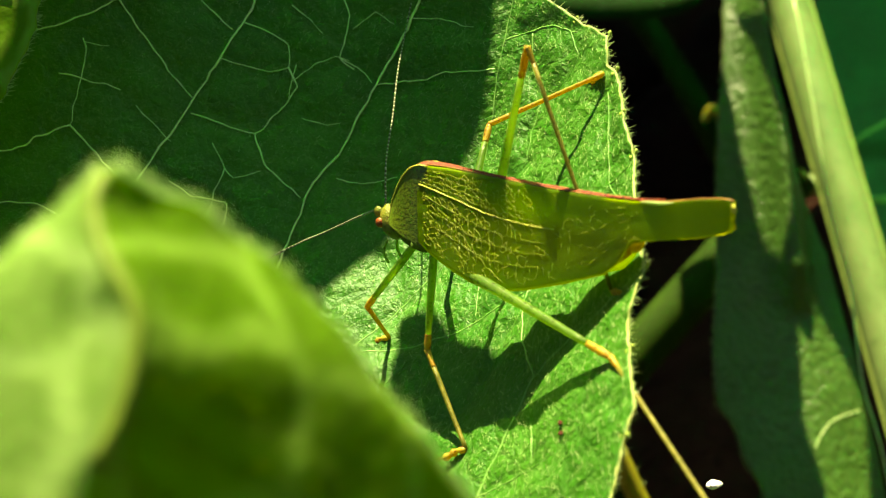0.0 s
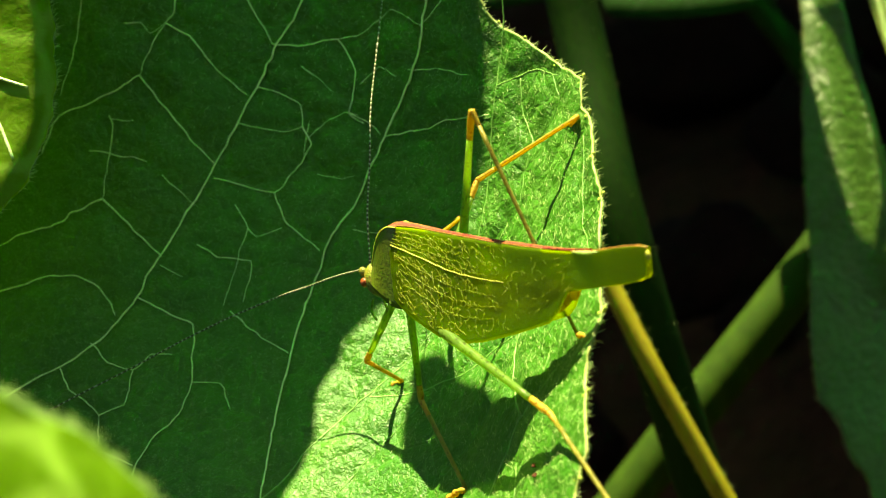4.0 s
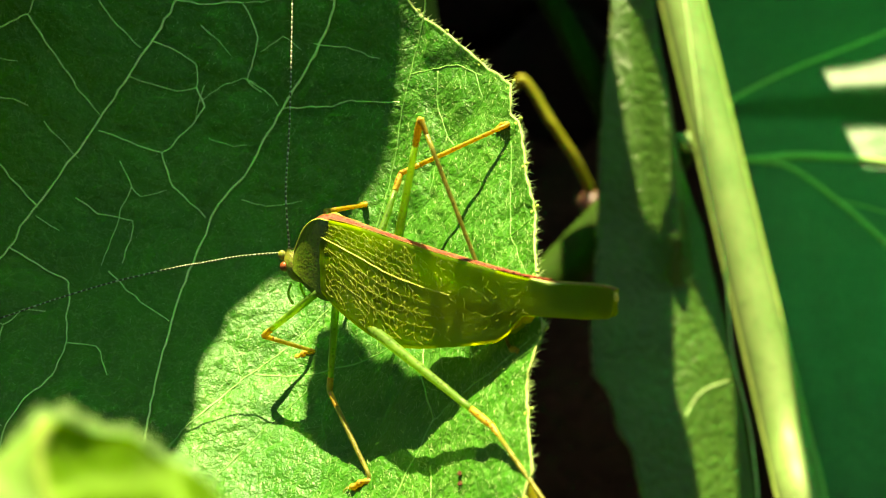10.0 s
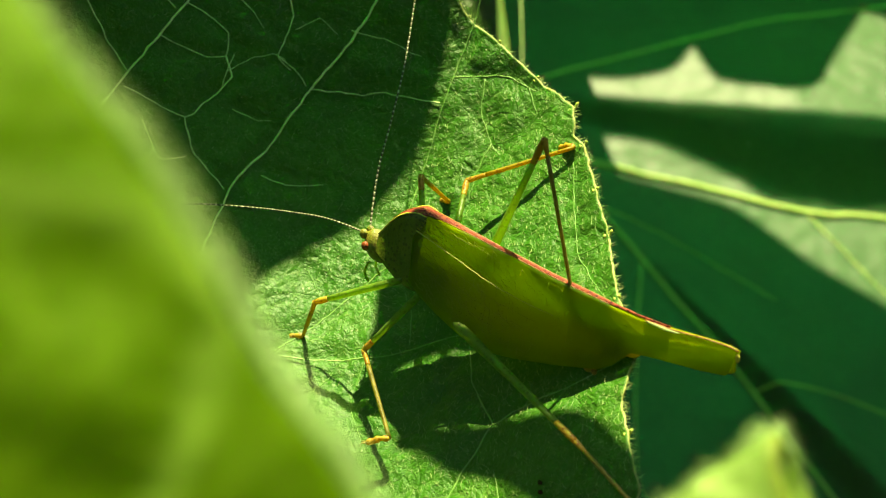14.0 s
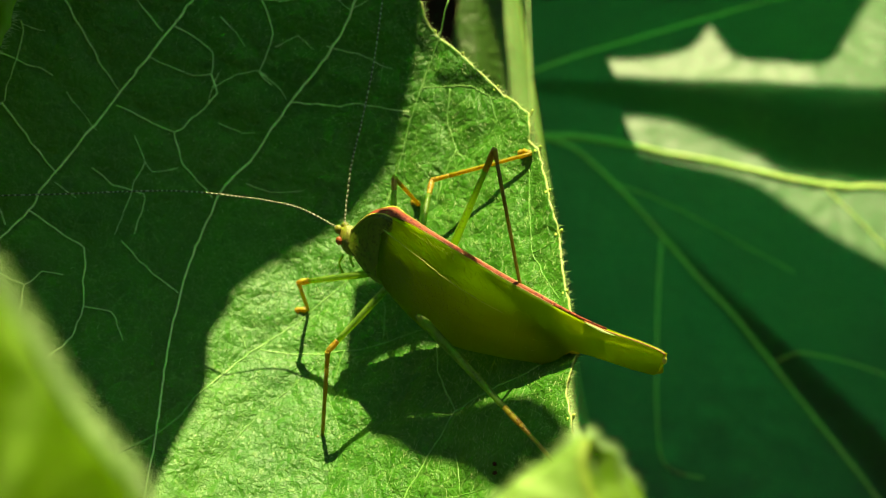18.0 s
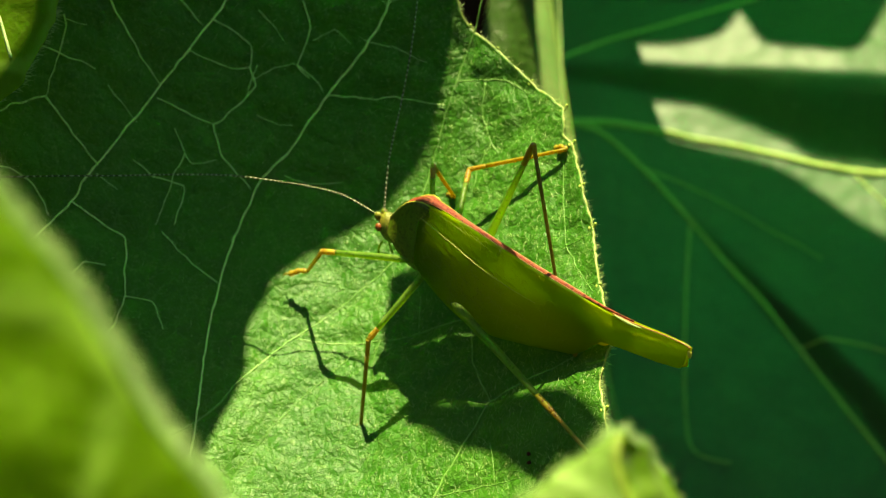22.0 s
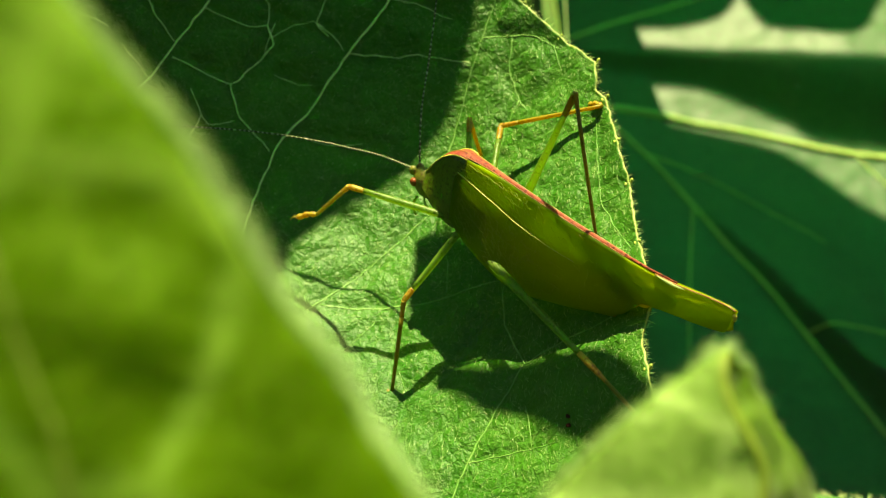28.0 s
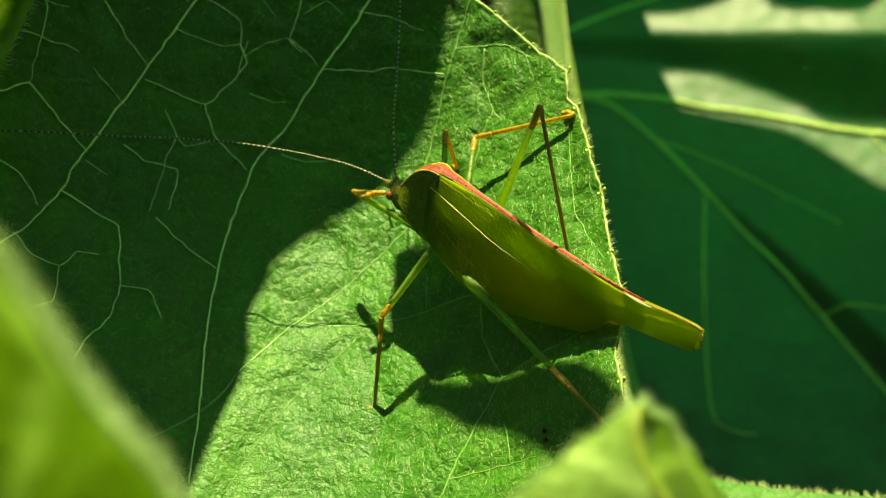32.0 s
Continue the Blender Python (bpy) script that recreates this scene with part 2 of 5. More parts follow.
FAR_LEAF = leaf_stuff("glossy_leaf", (0.030, 0.088, 0.026), (0.044, 0.110, 0.034), (0.06, 0.24, 0.01), 0.10, cell=120, rough=0.5, spec=0.22, net=0.05, relief=0.2)
# unseen caster's skin: passes extra green light to tint the shade beneath
SHADE_LEAF = leaf_stuff("shade_leaf", (0.020, 0.090, 0.006), (0.035, 0.120, 0.012), (0.03, 1.0, 0.07), 0.92, cell=100, net=0.05, relief=0.2)
# green stalk with the gap's shade put into its colour
SHADE_MID_STEM = plain_stuff("shade_mid_stem", (0.012, 0.032, 0.002), (0.018, 0.044, 0.003), 300, rough=0.75, spec=0.06, stretch=(1, 1, 0.15))
ROOF_LEAF = leaf_stuff("roof_leaf", (0.020, 0.080, 0.010), (0.035, 0.110, 0.018), (0.10, 0.30, 0.02), 0.28, cell=100, net=0.1, relief=0.2)
# unseen caster's skin: passes blue-green fill light onto the glossy leaf's shade
VEIL_LEAF = leaf_stuff("veil_leaf", (0.020, 0.080, 0.020), (0.035, 0.110, 0.030), (0.05, 0.86, 0.54), 0.95, cell=100, net=0.1, relief=0.2)
# leaf skin with deep shade put into the colour; lets little light through
SHADE_DEEP_LEAF = leaf_stuff("shade_deep_leaf", (0.006, 0.030, 0.004), (0.010, 0.042, 0.006), (0.02, 0.08, 0.005), 0.15, spec=0.05, rough=0.8, cell=100, net=0.1, relief=0.2)
FAR_VEIN = plain_stuff("far_vein", (0.20, 0.32, 0.06), (0.27, 0.37, 0.085), 120)
STEM = plain_stuff("stem", (0.095, 0.165, 0.042), (0.135, 0.200, 0.060), 160, spec=0.25, stretch=(1, 1, 0.15))
# nearly black green: the stalk's shade is painted in, sun still reaches it
SHADE_DARK_STEM = plain_stuff("shade_dark_stem", (0.004, 0.020, 0.0015), (0.007, 0.028, 0.002), 300, rough=0.75, spec=0.06, stretch=(1, 1, 0.15))
WHITE = plain_stuff("white_petal", (0.75, 0.75, 0.70), (0.82, 0.82, 0.78), 900)
# pinkish brown, darkened in colour to look shaded
SHADE_PINK_STEM = plain_stuff("shade_pink_stem", (0.05, 0.018, 0.008), (0.07, 0.026, 0.012), 200, stretch=(1, 1, 0.3))
YELLOW_STEM = plain_stuff("yellow_stem", (0.19, 0.19, 0.010), (0.25, 0.24, 0.02), 300, spec=0.15, stretch=(1, 1, 0.15))
# dark red-brown soil, its colour lowered further to stand for the gap's shade
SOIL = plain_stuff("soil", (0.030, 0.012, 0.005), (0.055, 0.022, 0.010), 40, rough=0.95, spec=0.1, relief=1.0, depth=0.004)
# same soil, painted almost black because sun spots still reach the lumps
SHADE_CLOD = plain_stuff("clod", (0.008, 0.003, 0.0018), (0.014, 0.005, 0.0025), 60, rough=0.95, spec=0.1, relief=1.0, depth=0.003)
WING = plain_stuff("wing_skin", (0.095, 0.200, 0.005), (0.135, 0.235, 0.008), 700, rough=0.36, spec=0.5, relief=0.6, depth=0.00008, dots=(1900, (0.075, 0.16, 0.004)), glow=(0.58, 0.70, 0.016), share=0.68, clear=0.12)
WING_VEIN = plain_stuff("wing_vein", (0.42, 0.46, 0.05), (0.54, 0.56, 0.09), 900, rough=0.4)
WING_NET = plain_stuff("wing_net", (0.20, 0.27, 0.025), (0.29, 0.34, 0.045), 900, rough=0.35, glow=(0.66, 0.74, 0.07), share=0.5)
HIND_WING = plain_stuff("hind_wing", (0.12, 0.17, 0.008), (0.17, 0.19, 0.012), 300, rough=0.5, relief=0.4, depth=0.00006, glow=(0.60, 0.60, 0.02), share=0.7, clear=0.5)
RED_BACK = plain_stuff("red_back", (0.15, 0.022, 0.012), (0.27, 0.060, 0.022), 1400, rough=0.6, spec=0.2, relief=0.8, depth=0.0001, dots=(2600, (0.06, 0.006, 0.004)))
BROWN_RIM = plain_stuff("brown_rim", (0.16, 0.075, 0.010), (0.26, 0.13, 0.02), 900, rough=0.45, relief=0.6, depth=0.0001)
BODY = plain_stuff("insect_body", (0.46, 0.43, 0.015), (0.58, 0.48, 0.02), 600, rough=0.42, glow=(0.90, 0.74, 0.04), share=0.7)
NECK = plain_stuff("neck_shield", (0.065, 0.120, 0.006), (0.10, 0.155, 0.008), 900, rough=0.42, relief=0.5, depth=0.0001, dots=(2400, (0.05, 0.07, 0.004)))
HEAD = plain_stuff("insect_head", (0.10, 0.15, 0.010), (0.20, 0.20, 0.022), 1500, rough=0.45, relief=0.8, depth=0.0001, dots=(2800, (0.10, 0.09, 0.01)))
EYE = plain_stuff("insect_eye", (0.20, 0.045, 0.010), (0.26, 0.075, 0.016), 1800, rough=0.25, spec=0.6)
LIMB = plain_stuff("limb_green", (0.11, 0.24, 0.035), (0.19, 0.32, 0.055), 1600, rough=0.36, spec=0.5, glow=(0.32, 0.54, 0.08), share=0.42, relief=0.5, depth=0.00008, dots=(2400, (0.03, 0.05, 0.006)), clear=0.35)
LIMB_AMBER = plain_stuff("limb_amber", (0.46, 0.42, 0.05), (0.36, 0.21, 0.02), 1300, rough=0.4, glow=(0.66, 0.48, 0.04), share=0.40, relief=0.5, depth=0.00008, dots=(2800, (0.10, 0.02, 0.003)))
LIMB_YELLOW = plain_stuff("limb_yellow", (0.26, 0.27, 0.018), (0.32, 0.22, 0.012), 1100, rough=0.42, glow=(0.7, 0.48, 0.02), share=0.45, relief=0.5, depth=0.00008, dots=(2600, (0.07, 0.030, 0.003)))
LIMB_DARK = plain_stuff("limb_speckled", (0.13, 0.15, 0.018), (0.32, 0.30, 0.05), 2600, rough=0.40, glow=(0.5, 0.44, 0.06), share=0.45, relief=0.5, depth=0.00008, dots=(4200, (0.02, 0.02, 0.003)))
FEELER = plain_stuff("feeler_pale", (0.34, 0.38, 0.25), (0.42, 0.46, 0.31), 3000)
FEELER_DARK = plain_stuff("feeler_dark", (0.035, 0.05, 0.008), (0.05, 0.06, 0.012), 3000)


# ---- building tools; shapes are given in millimetres ----
MM = 0.001


def mesh_of(name, verts, faces, material, smooth=True):
    me = bpy.data.meshes.new(name)
    me.from_pydata([tuple(c * MM for c in v) for v in verts], [], faces)
    me.update()
    if smooth:
        me.shade_smooth()
    me.materials.append(material)
    return me


def part(name, data, parent, label="", m=None, kind=""):
    ob = new(name, data)
    ob.parent = parent
    if m is not None:
        ob.matrix_basis = m
    return tagged(ob, label, kind=kind)


def thing(name, label, category, m=None, group="", kind=""):
    ob = new(name)
    ob.empty_display_size = 0.005
    if m is not None:
        ob.matrix_basis = m
    return tagged(ob, label, category, group, kind)


def curve_at(points, s):
    """A smooth line through points, at s from 0 to their last number."""
    n = len(points)
    i = min(max(int(math.floor(s)), 0), n - 2)
    f = s - i
    p = [Vector(points[min(max(k, 0), n - 1)]) for k in (i - 1, i, i + 1, i + 2)]
    return 0.5 * (2 * p[1] + (p[2] - p[0]) * f + (2 * p[0] - 5 * p[1] + 4 * p[2] - p[3]) * f * f + (3 * p[1] - p[0] - 3 * p[2] + p[3]) * f ** 3)


def smooth_line(points, per=6):
    k = (len(points) - 1) * per
    return [curve_at(points, i / per) for i in range(k)] + [Vector(points[-1])]


def along(table, x):
    """Straight-line look-up in rows of (x, y), x rising."""
    return float(np.interp(x, [r[0] for r in table], [r[1] for r in table]))


def tube(line, radii, sides=7, flat=1.0, flat_axis=None):
    """Vertices and faces of a closed tube along a line; flat squeezes it along flat_axis."""
    verts, faces = [], []
    n = len(line)
    side = None
    for i, p in enumerate(line):
        d = (line[min(i + 1, n - 1)] - line[max(i - 1, 0)]).normalized()
        if side is None:
            side = d.orthogonal().normalized()
        side = (side - d * side.dot(d)).normalized()
        other = d.cross(side)
        r = radii[i] if isinstance(radii, (list, tuple)) else radii
        for k in range(sides):
            a = 2 * math.pi * k / sides
            off = (side * math.cos(a) + other * math.sin(a)) * r
            if flat_axis is not None:
                off -= flat_axis * off.dot(flat_axis) * (1 - flat)
            verts.append(p + off)
    for i in range(n - 1):
        for k in range(sides):
            a, b = i * sides + k, i * sides + (k + 1) % sides
            faces.append((a, b, b + sides, a + sides))
    verts += [line[0], line[-1]]
    for k in range(sides):
        faces.append((len(verts) - 2, (k + 1) % sides, k))
        faces.append((len(verts) - 1, (n - 1) * sides + k, (n - 1) * sides + (k + 1) % sides))
    return verts, faces


def sheet(rows, thick):
    """A thin closed skin over a grid of points (rows of equal length), thick in mm."""
    nr, nc = len(rows), len(rows[0])
    top = [Vector(p) for r in rows for p in r]
    g = np.array([[tuple(p) for p in r] for r in rows], float)
    du, dv = np.gradient(g, axis=1), np.gradient(g, axis=0)
    nn = np.cross(du, dv)
    nn /= np.linalg.norm(nn, axis=2, keepdims=True) + 1e-12
    low = (g - nn * thick).reshape(-1, 3)
    verts = [tuple(p) for p in top] + [tuple(p) for p in low]
    off, faces = nr * nc, []
    for i in range(nr - 1):
        for j in range(nc - 1):
            a = i * nc + j
            faces.append((a, a + 1, a + nc + 1, a + nc))
            faces.append((off + a, off + a + nc, off + a + nc + 1, off + a + 1))
    ring = [j for j in range(nc)] + [i * nc + nc - 1 for i in range(1, nr)] + [(nr - 1) * nc + j for j in range(nc - 2, -1, -1)] + [i * nc for i in range(nr - 2, 0, -1)]
    for a, b in zip(ring, ring[1:] + ring[:1]):
        faces.append((b, a, off + a, off + b))
    return verts, faces


def frame_of(origin, ex, ey, ez):
    m = Matrix((ex, ey, ez)).transposed().to_4x4()
    m.translation = Vector(origin) * MM
    return m


# ---- ground, far below the leaves, running to the horizon ----
def ground_rows():
    steps = [-40000, -9000, -2500, -900] + [-600 + 40 * i for i in range(31)] + [900, 2500, 9000, 40000]
    return [[(x, y + 200, (18 * noise.noise(Vector((x, y, 0)) * 0.011) + 7 * noise.noise(Vector((x, y, 5)) * 0.05)) if max(abs(x), abs(y)) < 2000 else 0.0) for x in steps] for y in steps]


rows = ground_rows()
nc = len(rows[0])
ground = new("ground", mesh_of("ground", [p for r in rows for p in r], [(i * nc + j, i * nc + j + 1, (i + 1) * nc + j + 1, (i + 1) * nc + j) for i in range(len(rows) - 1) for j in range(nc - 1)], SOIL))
ground.location.z = 0.1
tagged(ground, "dark reddish-brown garden soil, darkened further for deep shade", "ground", kind="structure")


def clod_mesh(seed, r):
    rnd = random.Random(seed)
    bm = bmesh.new()
    bmesh.ops.create_icosphere(bm, subdivisions=3, radius=r * MM)
    sx, sy, sz = rnd.uniform(0.8, 1.4), rnd.uniform(0.7, 1.2), rnd.uniform(0.5, 0.9)
    for v in bm.verts:
        k = 1 + 0.35 * noise.noise(v.co * 1000 / r * 1.1 + Vector((seed, 0, 0))) + 0.12 * noise.noise(v.co * 1000 / r * 4)
        v.co = Vector((v.co.x * sx, v.co.y * sy, v.co.z * sz)) * k
    me = bpy.data.meshes.new("clod")
    bm.to_mesh(me)
    bm.free()
    me.shade_smooth()
    me.materials.append(SHADE_CLOD)
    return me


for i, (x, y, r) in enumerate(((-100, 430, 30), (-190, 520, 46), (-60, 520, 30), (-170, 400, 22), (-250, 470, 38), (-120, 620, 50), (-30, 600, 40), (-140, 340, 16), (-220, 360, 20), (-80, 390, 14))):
    tagged(new("soil_clod", clod_mesh(i + 3, r)), "rounded lump of red-brown soil on the ground, darkened for shade", "soil clod", "soil clods").matrix_basis = pose(x * MM, y * MM, (100 + r * 0.3) * MM, 0, 0, 40 * i)


# ---- the broad leaf that carries the insect ----
LEAF_POSE = frame_of((-15.96, 21.25, 349.05), (0.98409, -0.09350, 0.15106), (0.0, 0.85030, 0.52629), (-0.17765, -0.51792, 0.83678))
BOWL = (-8.26, -0.01, 3.25, 10.21, -1.43, 6.00)


def bowl(u, v):
    """Height of the hollow leaf over its own middle plane."""
    a, b = u / 20, v / 20
    w, q = 1.6 * math.tanh(a / 1.6), 1.6 * math.tanh(b / 1.6)
    fu, fv = min(1, max(0, (u - 4) / 20)), min(1, max(0, (v + 6) / 22))
    droop = -3.0 * fu * fu * (3 - 2 * fu) * fv * fv * (3 - 2 * fv)
    return droop + BOWL[0] + BOWL[1] * a + BOWL[2] * b + BOWL[3] * w * w + BOWL[4] * w * q + BOWL[5] * q * q


# veins of the broad leaf: radius at the start and the end, skin, and spots (u, v) in millimetres
VEINS = (
    (0.2, 0.13, VEIN, ((-3, 27), (-6.5, 22.1), (-10.1, 18.4), (-13.8, 13.4), (-17.4, 8.6), (-23.1, 0), (-24.8, -3.5), (-28, -7.9), (-32.7, -11.4), (-44, -19))),
    (0.2, 0.13, VEIN, ((6.5, 22), (3.6, 16.6), (0.7, 13), (-3, 9.3), (-6.6, 4.4), (-9.9, 0.2), (-12.1, -6.5), (-13.1, -13.2), (-13.3, -19.4), (-13.3, -23.4), (-13.5, -30))),
    (0.17, 0.1, SUNLIT_VEIN, ((-22, -30), (-13.4, -23.4), (-10.2, -19.2), (-6.5, -15), (-2.3, -11.8), (2.8, -7.4), (9, -3))),
    (0.11, 0.07, SUNLIT_VEIN, ((-5.6, -14.7), (-1.7, -15.2), (2, -15.3), (5.9, -15), (9.2, -14.6), (14, -14.6))),
    (0.11, 0.07, SUNLIT_VEIN, ((6.5, -35), (8.8, -30.3), (11.3, -26.3), (13.3, -23.5), (16.4, -22.5), (20, -21.8), (23.5, -20.8))),
    (0.11, 0.07, SUNLIT_VEIN, ((13.3, -23.5), (11.6, -19.7), (11.2, -16.2), (11.5, -14.6))),
    (0.09, 0.06, SUNLIT_SUNK_VEIN, ((-0.6, -16.5), (-5.3, -21.3), (-8.7, -26.4), (-11, -31))),
    (0.09, 0.06, SUNLIT_VEIN, ((13, 16), (11.8, 13), (9.4, 8.3), (7.4, 3.1), (6.1, -0.4), (4.5, -4))),
    (0.09, 0.06, VEIN, ((-3, 9.3), (1.1, 8.8), (3.7, 8.6), (8.5, 7))),
    (0.115, 0.08, VEIN, ((-16.4, 25), (-16.9, 23), (-17.7, 21.1), (-18.4, 20.3), (-19.8, 18.7), (-21.5, 16))),
    (0.115, 0.08, VEIN, ((-21.5, 16), (-20.5, 13.7), (-19.4, 11.4), (-17.6, 8.5))),
    (0.115, 0.08, VEIN, ((-21.5, 16), (-23.9, 14.9), (-25.5, 14), (-28.5, 12.9), (-29.5, 11.7), (-30.7, 9.8))),
    (0.115, 0.08, VEIN, ((-18.4, 20.3), (-16.8, 19.3), (-16.2, 17.9), (-15.5, 16.5), (-13.6, 14.1))),
    (0.115, 0.08, VEIN, ((-12.1, 24.8), (-11.7, 22.8), (-10.9, 19.9), (-10.4, 18.4))),
    (0.115, 0.08, VEIN, ((-10.4, 18.4), (-8.5, 17.9), (-4.9, 17.9), (-4.1, 15.1), (-5.6, 11.7), (-4.6, 10.8))),
    (0.085, 0.06, VEIN, ((-12.7, 14.9), (-10.6, 14), (-9.6, 13), (-9.9, 11.2), (-11.6, 10.9), (-14.9, 11.8))),
    (0.115, 0.08, VEIN, ((-9.9, 11.2), (-9.5, 9.7), (-10.8, 8.1), (-13.4, 5.8), (-17.9, 7.3))),
    (0.115, 0.08, VEIN, ((-13.4, 5.8), (-12.6, 2.8), (-10.3, 0.2))),
    (0.085, 0.06, VEIN, ((-24.7, 12.8), (-24.7, 12), (-25.4, 9.4), (-26.7, 5.6))),
    (0.085, 0.06, VEIN, ((-27, 9.8), (-25.4, 9.4), (-23.7, 9.2), (-22.7, 8.7))),
    (0.115, 0.08, VEIN, ((-26.7, 5.6), (-29.2, 4.5), (-31.2, 3.4), (-34, 2.7), (-36.6, 1.6))),
    (0.115, 0.08, VEIN, ((-26.7, 5.6), (-25.4, 3.8), (-23.4, 1), (-22.8, 0.2))),
    (0.115, 0.08, VEIN, ((-38.4, -2.2), (-35.3, -2), (-32.1, -1.2), (-29.6, -1.2), (-27.7, -2.5), (-26.5, -5))),
    (0.085, 0.06, VEIN, ((-20, 1.3), (-18.4, 0.1), (-16, -0.3), (-16.1, -1.8), (-16.7, -4.2))),
    (0.115, 0.08, VEIN, ((-24.7, -3.5), (-22, -5.4), (-20.5, -6.3), (-20.3, -9.4), (-20.1, -11.9), (-20.6, -15))),
    (0.115, 0.08, VEIN, ((-20.6, -15), (-21.7, -16.6), (-22.7, -18.5), (-23.2, -20.4), (-23, -23.8))),
    (0.085, 0.06, VEIN, ((-20.1, -11.9), (-18, -12), (-16.8, -14.8))),
    (0.085, 0.06, VEIN, ((-28.2, -7.8), (-26.7, -9.7), (-24.6, -10.6), (-23.4, -9.1), (-21.8, -9.1))),
    (0.085, 0.06, VEIN, ((-24.6, -10.6), (-24.6, -12.3), (-25, -14), (-26.6, -14.9), (-26.3, -17.8))),
    (0.085, 0.06, VEIN, ((-30.5, -10.1), (-29.5, -12.1), (-27.7, -13.6), (-26.6, -14.9))),
    (0.115, 0.08, VEIN, ((-37.2, -13.7), (-33.9, -15.4), (-31.4, -17), (-30.6, -17.8), (-27.7, -18.5), (-26.2, -18.3), (-23.3, -19.8))),
    (0.085, 0.06, VEIN, ((-30.6, -17.8), (-32, -19.7), (-32.3, -22.3))),
    (0.085, 0.06, VEIN, ((-17.6, -5), (-16, -7), (-14.1, -8.5), (-12.9, -9.5))),
    (0.085, 0.06, VEIN, ((-23.5, 24.6), (-24.8, 21.1), (-26.4, 17.4), (-28.1, 14.6))),
    (0.085, 0.06, SUNLIT_VEIN, ((9.9, 9), (12.6, 8.5), (14.7, 7.9), (17.2, 5.8))),
    (0.085, 0.06, SUNLIT_VEIN, ((12.6, 8.3), (12.2, 5.5), (13, 2.6), (13.7, 1.3))),
    (0.08, 0.05, SUNLIT_SUNK_VEIN, ((16.5, 6.4), (17, 3.8), (15.7, 2.5), (13.2, 2.4))),
    (0.08, 0.05, SUNLIT_VEIN, ((13, 2.6), (11.5, 0.1), (11, -2.2))),
    (0.08, 0.06, SUNLIT_SUNK_VEIN, ((20.1, -1.7), (20, -4.8), (20.1, -7.3), (20.3, -10.4), (22.5, -9.9))),
    (0.08, 0.05, SUNLIT_SUNK_VEIN, ((20.3, -10.4), (21.4, -13.3), (22.7, -15.9))),
    (0.085, 0.05, SUNLIT_VEIN, ((8.2, -31.2), (11.5, -31.2), (14, -31.2), (16.4, -31.2))),
    (0.08, 0.05, SUNLIT_SUNK_VEIN, ((-6.8, -14.7), (-7.8, -12.1), (-8.7, -10.8))),
    (0.08, 0.05, SUNLIT_SUNK_VEIN, ((-1.9, -9.6), (-2.7, -7.8), (-3.4, -6.4))),
    (0.07, 0.04, SUNLIT_VEIN, ((5.9, -14.6), (6, -11.6), (5.2, -9.3))),
    (0.07, 0.04, SUNLIT_VEIN, ((13.4, -27.4), (13.7, -29.1), (13.9, -31.1))),
    (0.07, 0.04, SUNLIT_SUNK_VEIN, ((16, -22.5), (17.2, -18.5), (19.5, -16), (21.4, -13.3))),
    (0.07, 0.04, SUNLIT_SUNK_VEIN, ((2.2, -15.2), (1, -19.5), (2.6, -24), (1.5, -28))),
    (0.07, 0.04, SUNLIT_SUNK_VEIN, ((2.6, -24), (6.2, -23), (8.5, -20), (11.2, -16.2))),
    (0.07, 0.045, VEIN, ((-21.6, 20.5), (-20.3, 20.5), (-19.8, 19.6), (-18.3, 20.4))),
    (0.07, 0.045, VEIN, ((-4.9, 17.9), (-2.6, 17.9), (0.9, 19.0), (3.6, 16.6))),
    (0.08, 0.06, VEIN, ((-5.6, 11.7), (-4.3, 10.9), (-3.4, 9.6))),
    (0.07, 0.045, VEIN, ((-8.7, 16.2), (-7.2, 14.7), (-6.6, 13.9))),
    (0.07, 0.05, VEIN, ((-9.3, 11.4), (-10.4, 8.6))),
    (0.06, 0.04, VEIN, ((-9.6, 7.2), (-7.6, 6.3), (-6.4, 6.4))),
    (0.07, 0.045, VEIN, ((-16.6, 4.8), (-15.8, 2.6), (-15.2, 1.7), (-13.1, 2.4))),
    (0.06, 0.04, VEIN, ((-21.8, 7.6), (-20.7, 6.1), (-19.6, 4.8))),
    (0.06, 0.04, VEIN, ((-24.7, 12.5), (-23.0, 12.3))),
    (0.07, 0.045, VEIN, ((0.9, 13.9), (4.5, 12.7), (7.0, 11.2))),
    (0.07, 0.045, VEIN, ((6.2, 17.7), (3.6, 16.6))),
    (0.06, 0.04, VEIN, ((-9.9, 10.0), (-7.8, 11.3), (-6.0, 11.8), (-4.9, 11.5))),
    (0.06, 0.04, VEIN, ((-4.1, 14.0), (-1.8, 14.9), (-0.3, 13.7))),
    (0.06, 0.04, VEIN, ((-22.9, -0.6), (-21.2, -1.7))),
    (0.07, 0.045, VEIN, ((-7.3, 1.8), (-5.3, 1.1), (-2.1, 1.2))),
    (0.07, 0.045, VEIN, ((-15.8, 2.6), (-16.9, 0.3), (-17.3, -1.5), (-18.1, -4.6))),
)

VEIN_GRID = (-60.0, -52.0, 0.25, 364, 372)


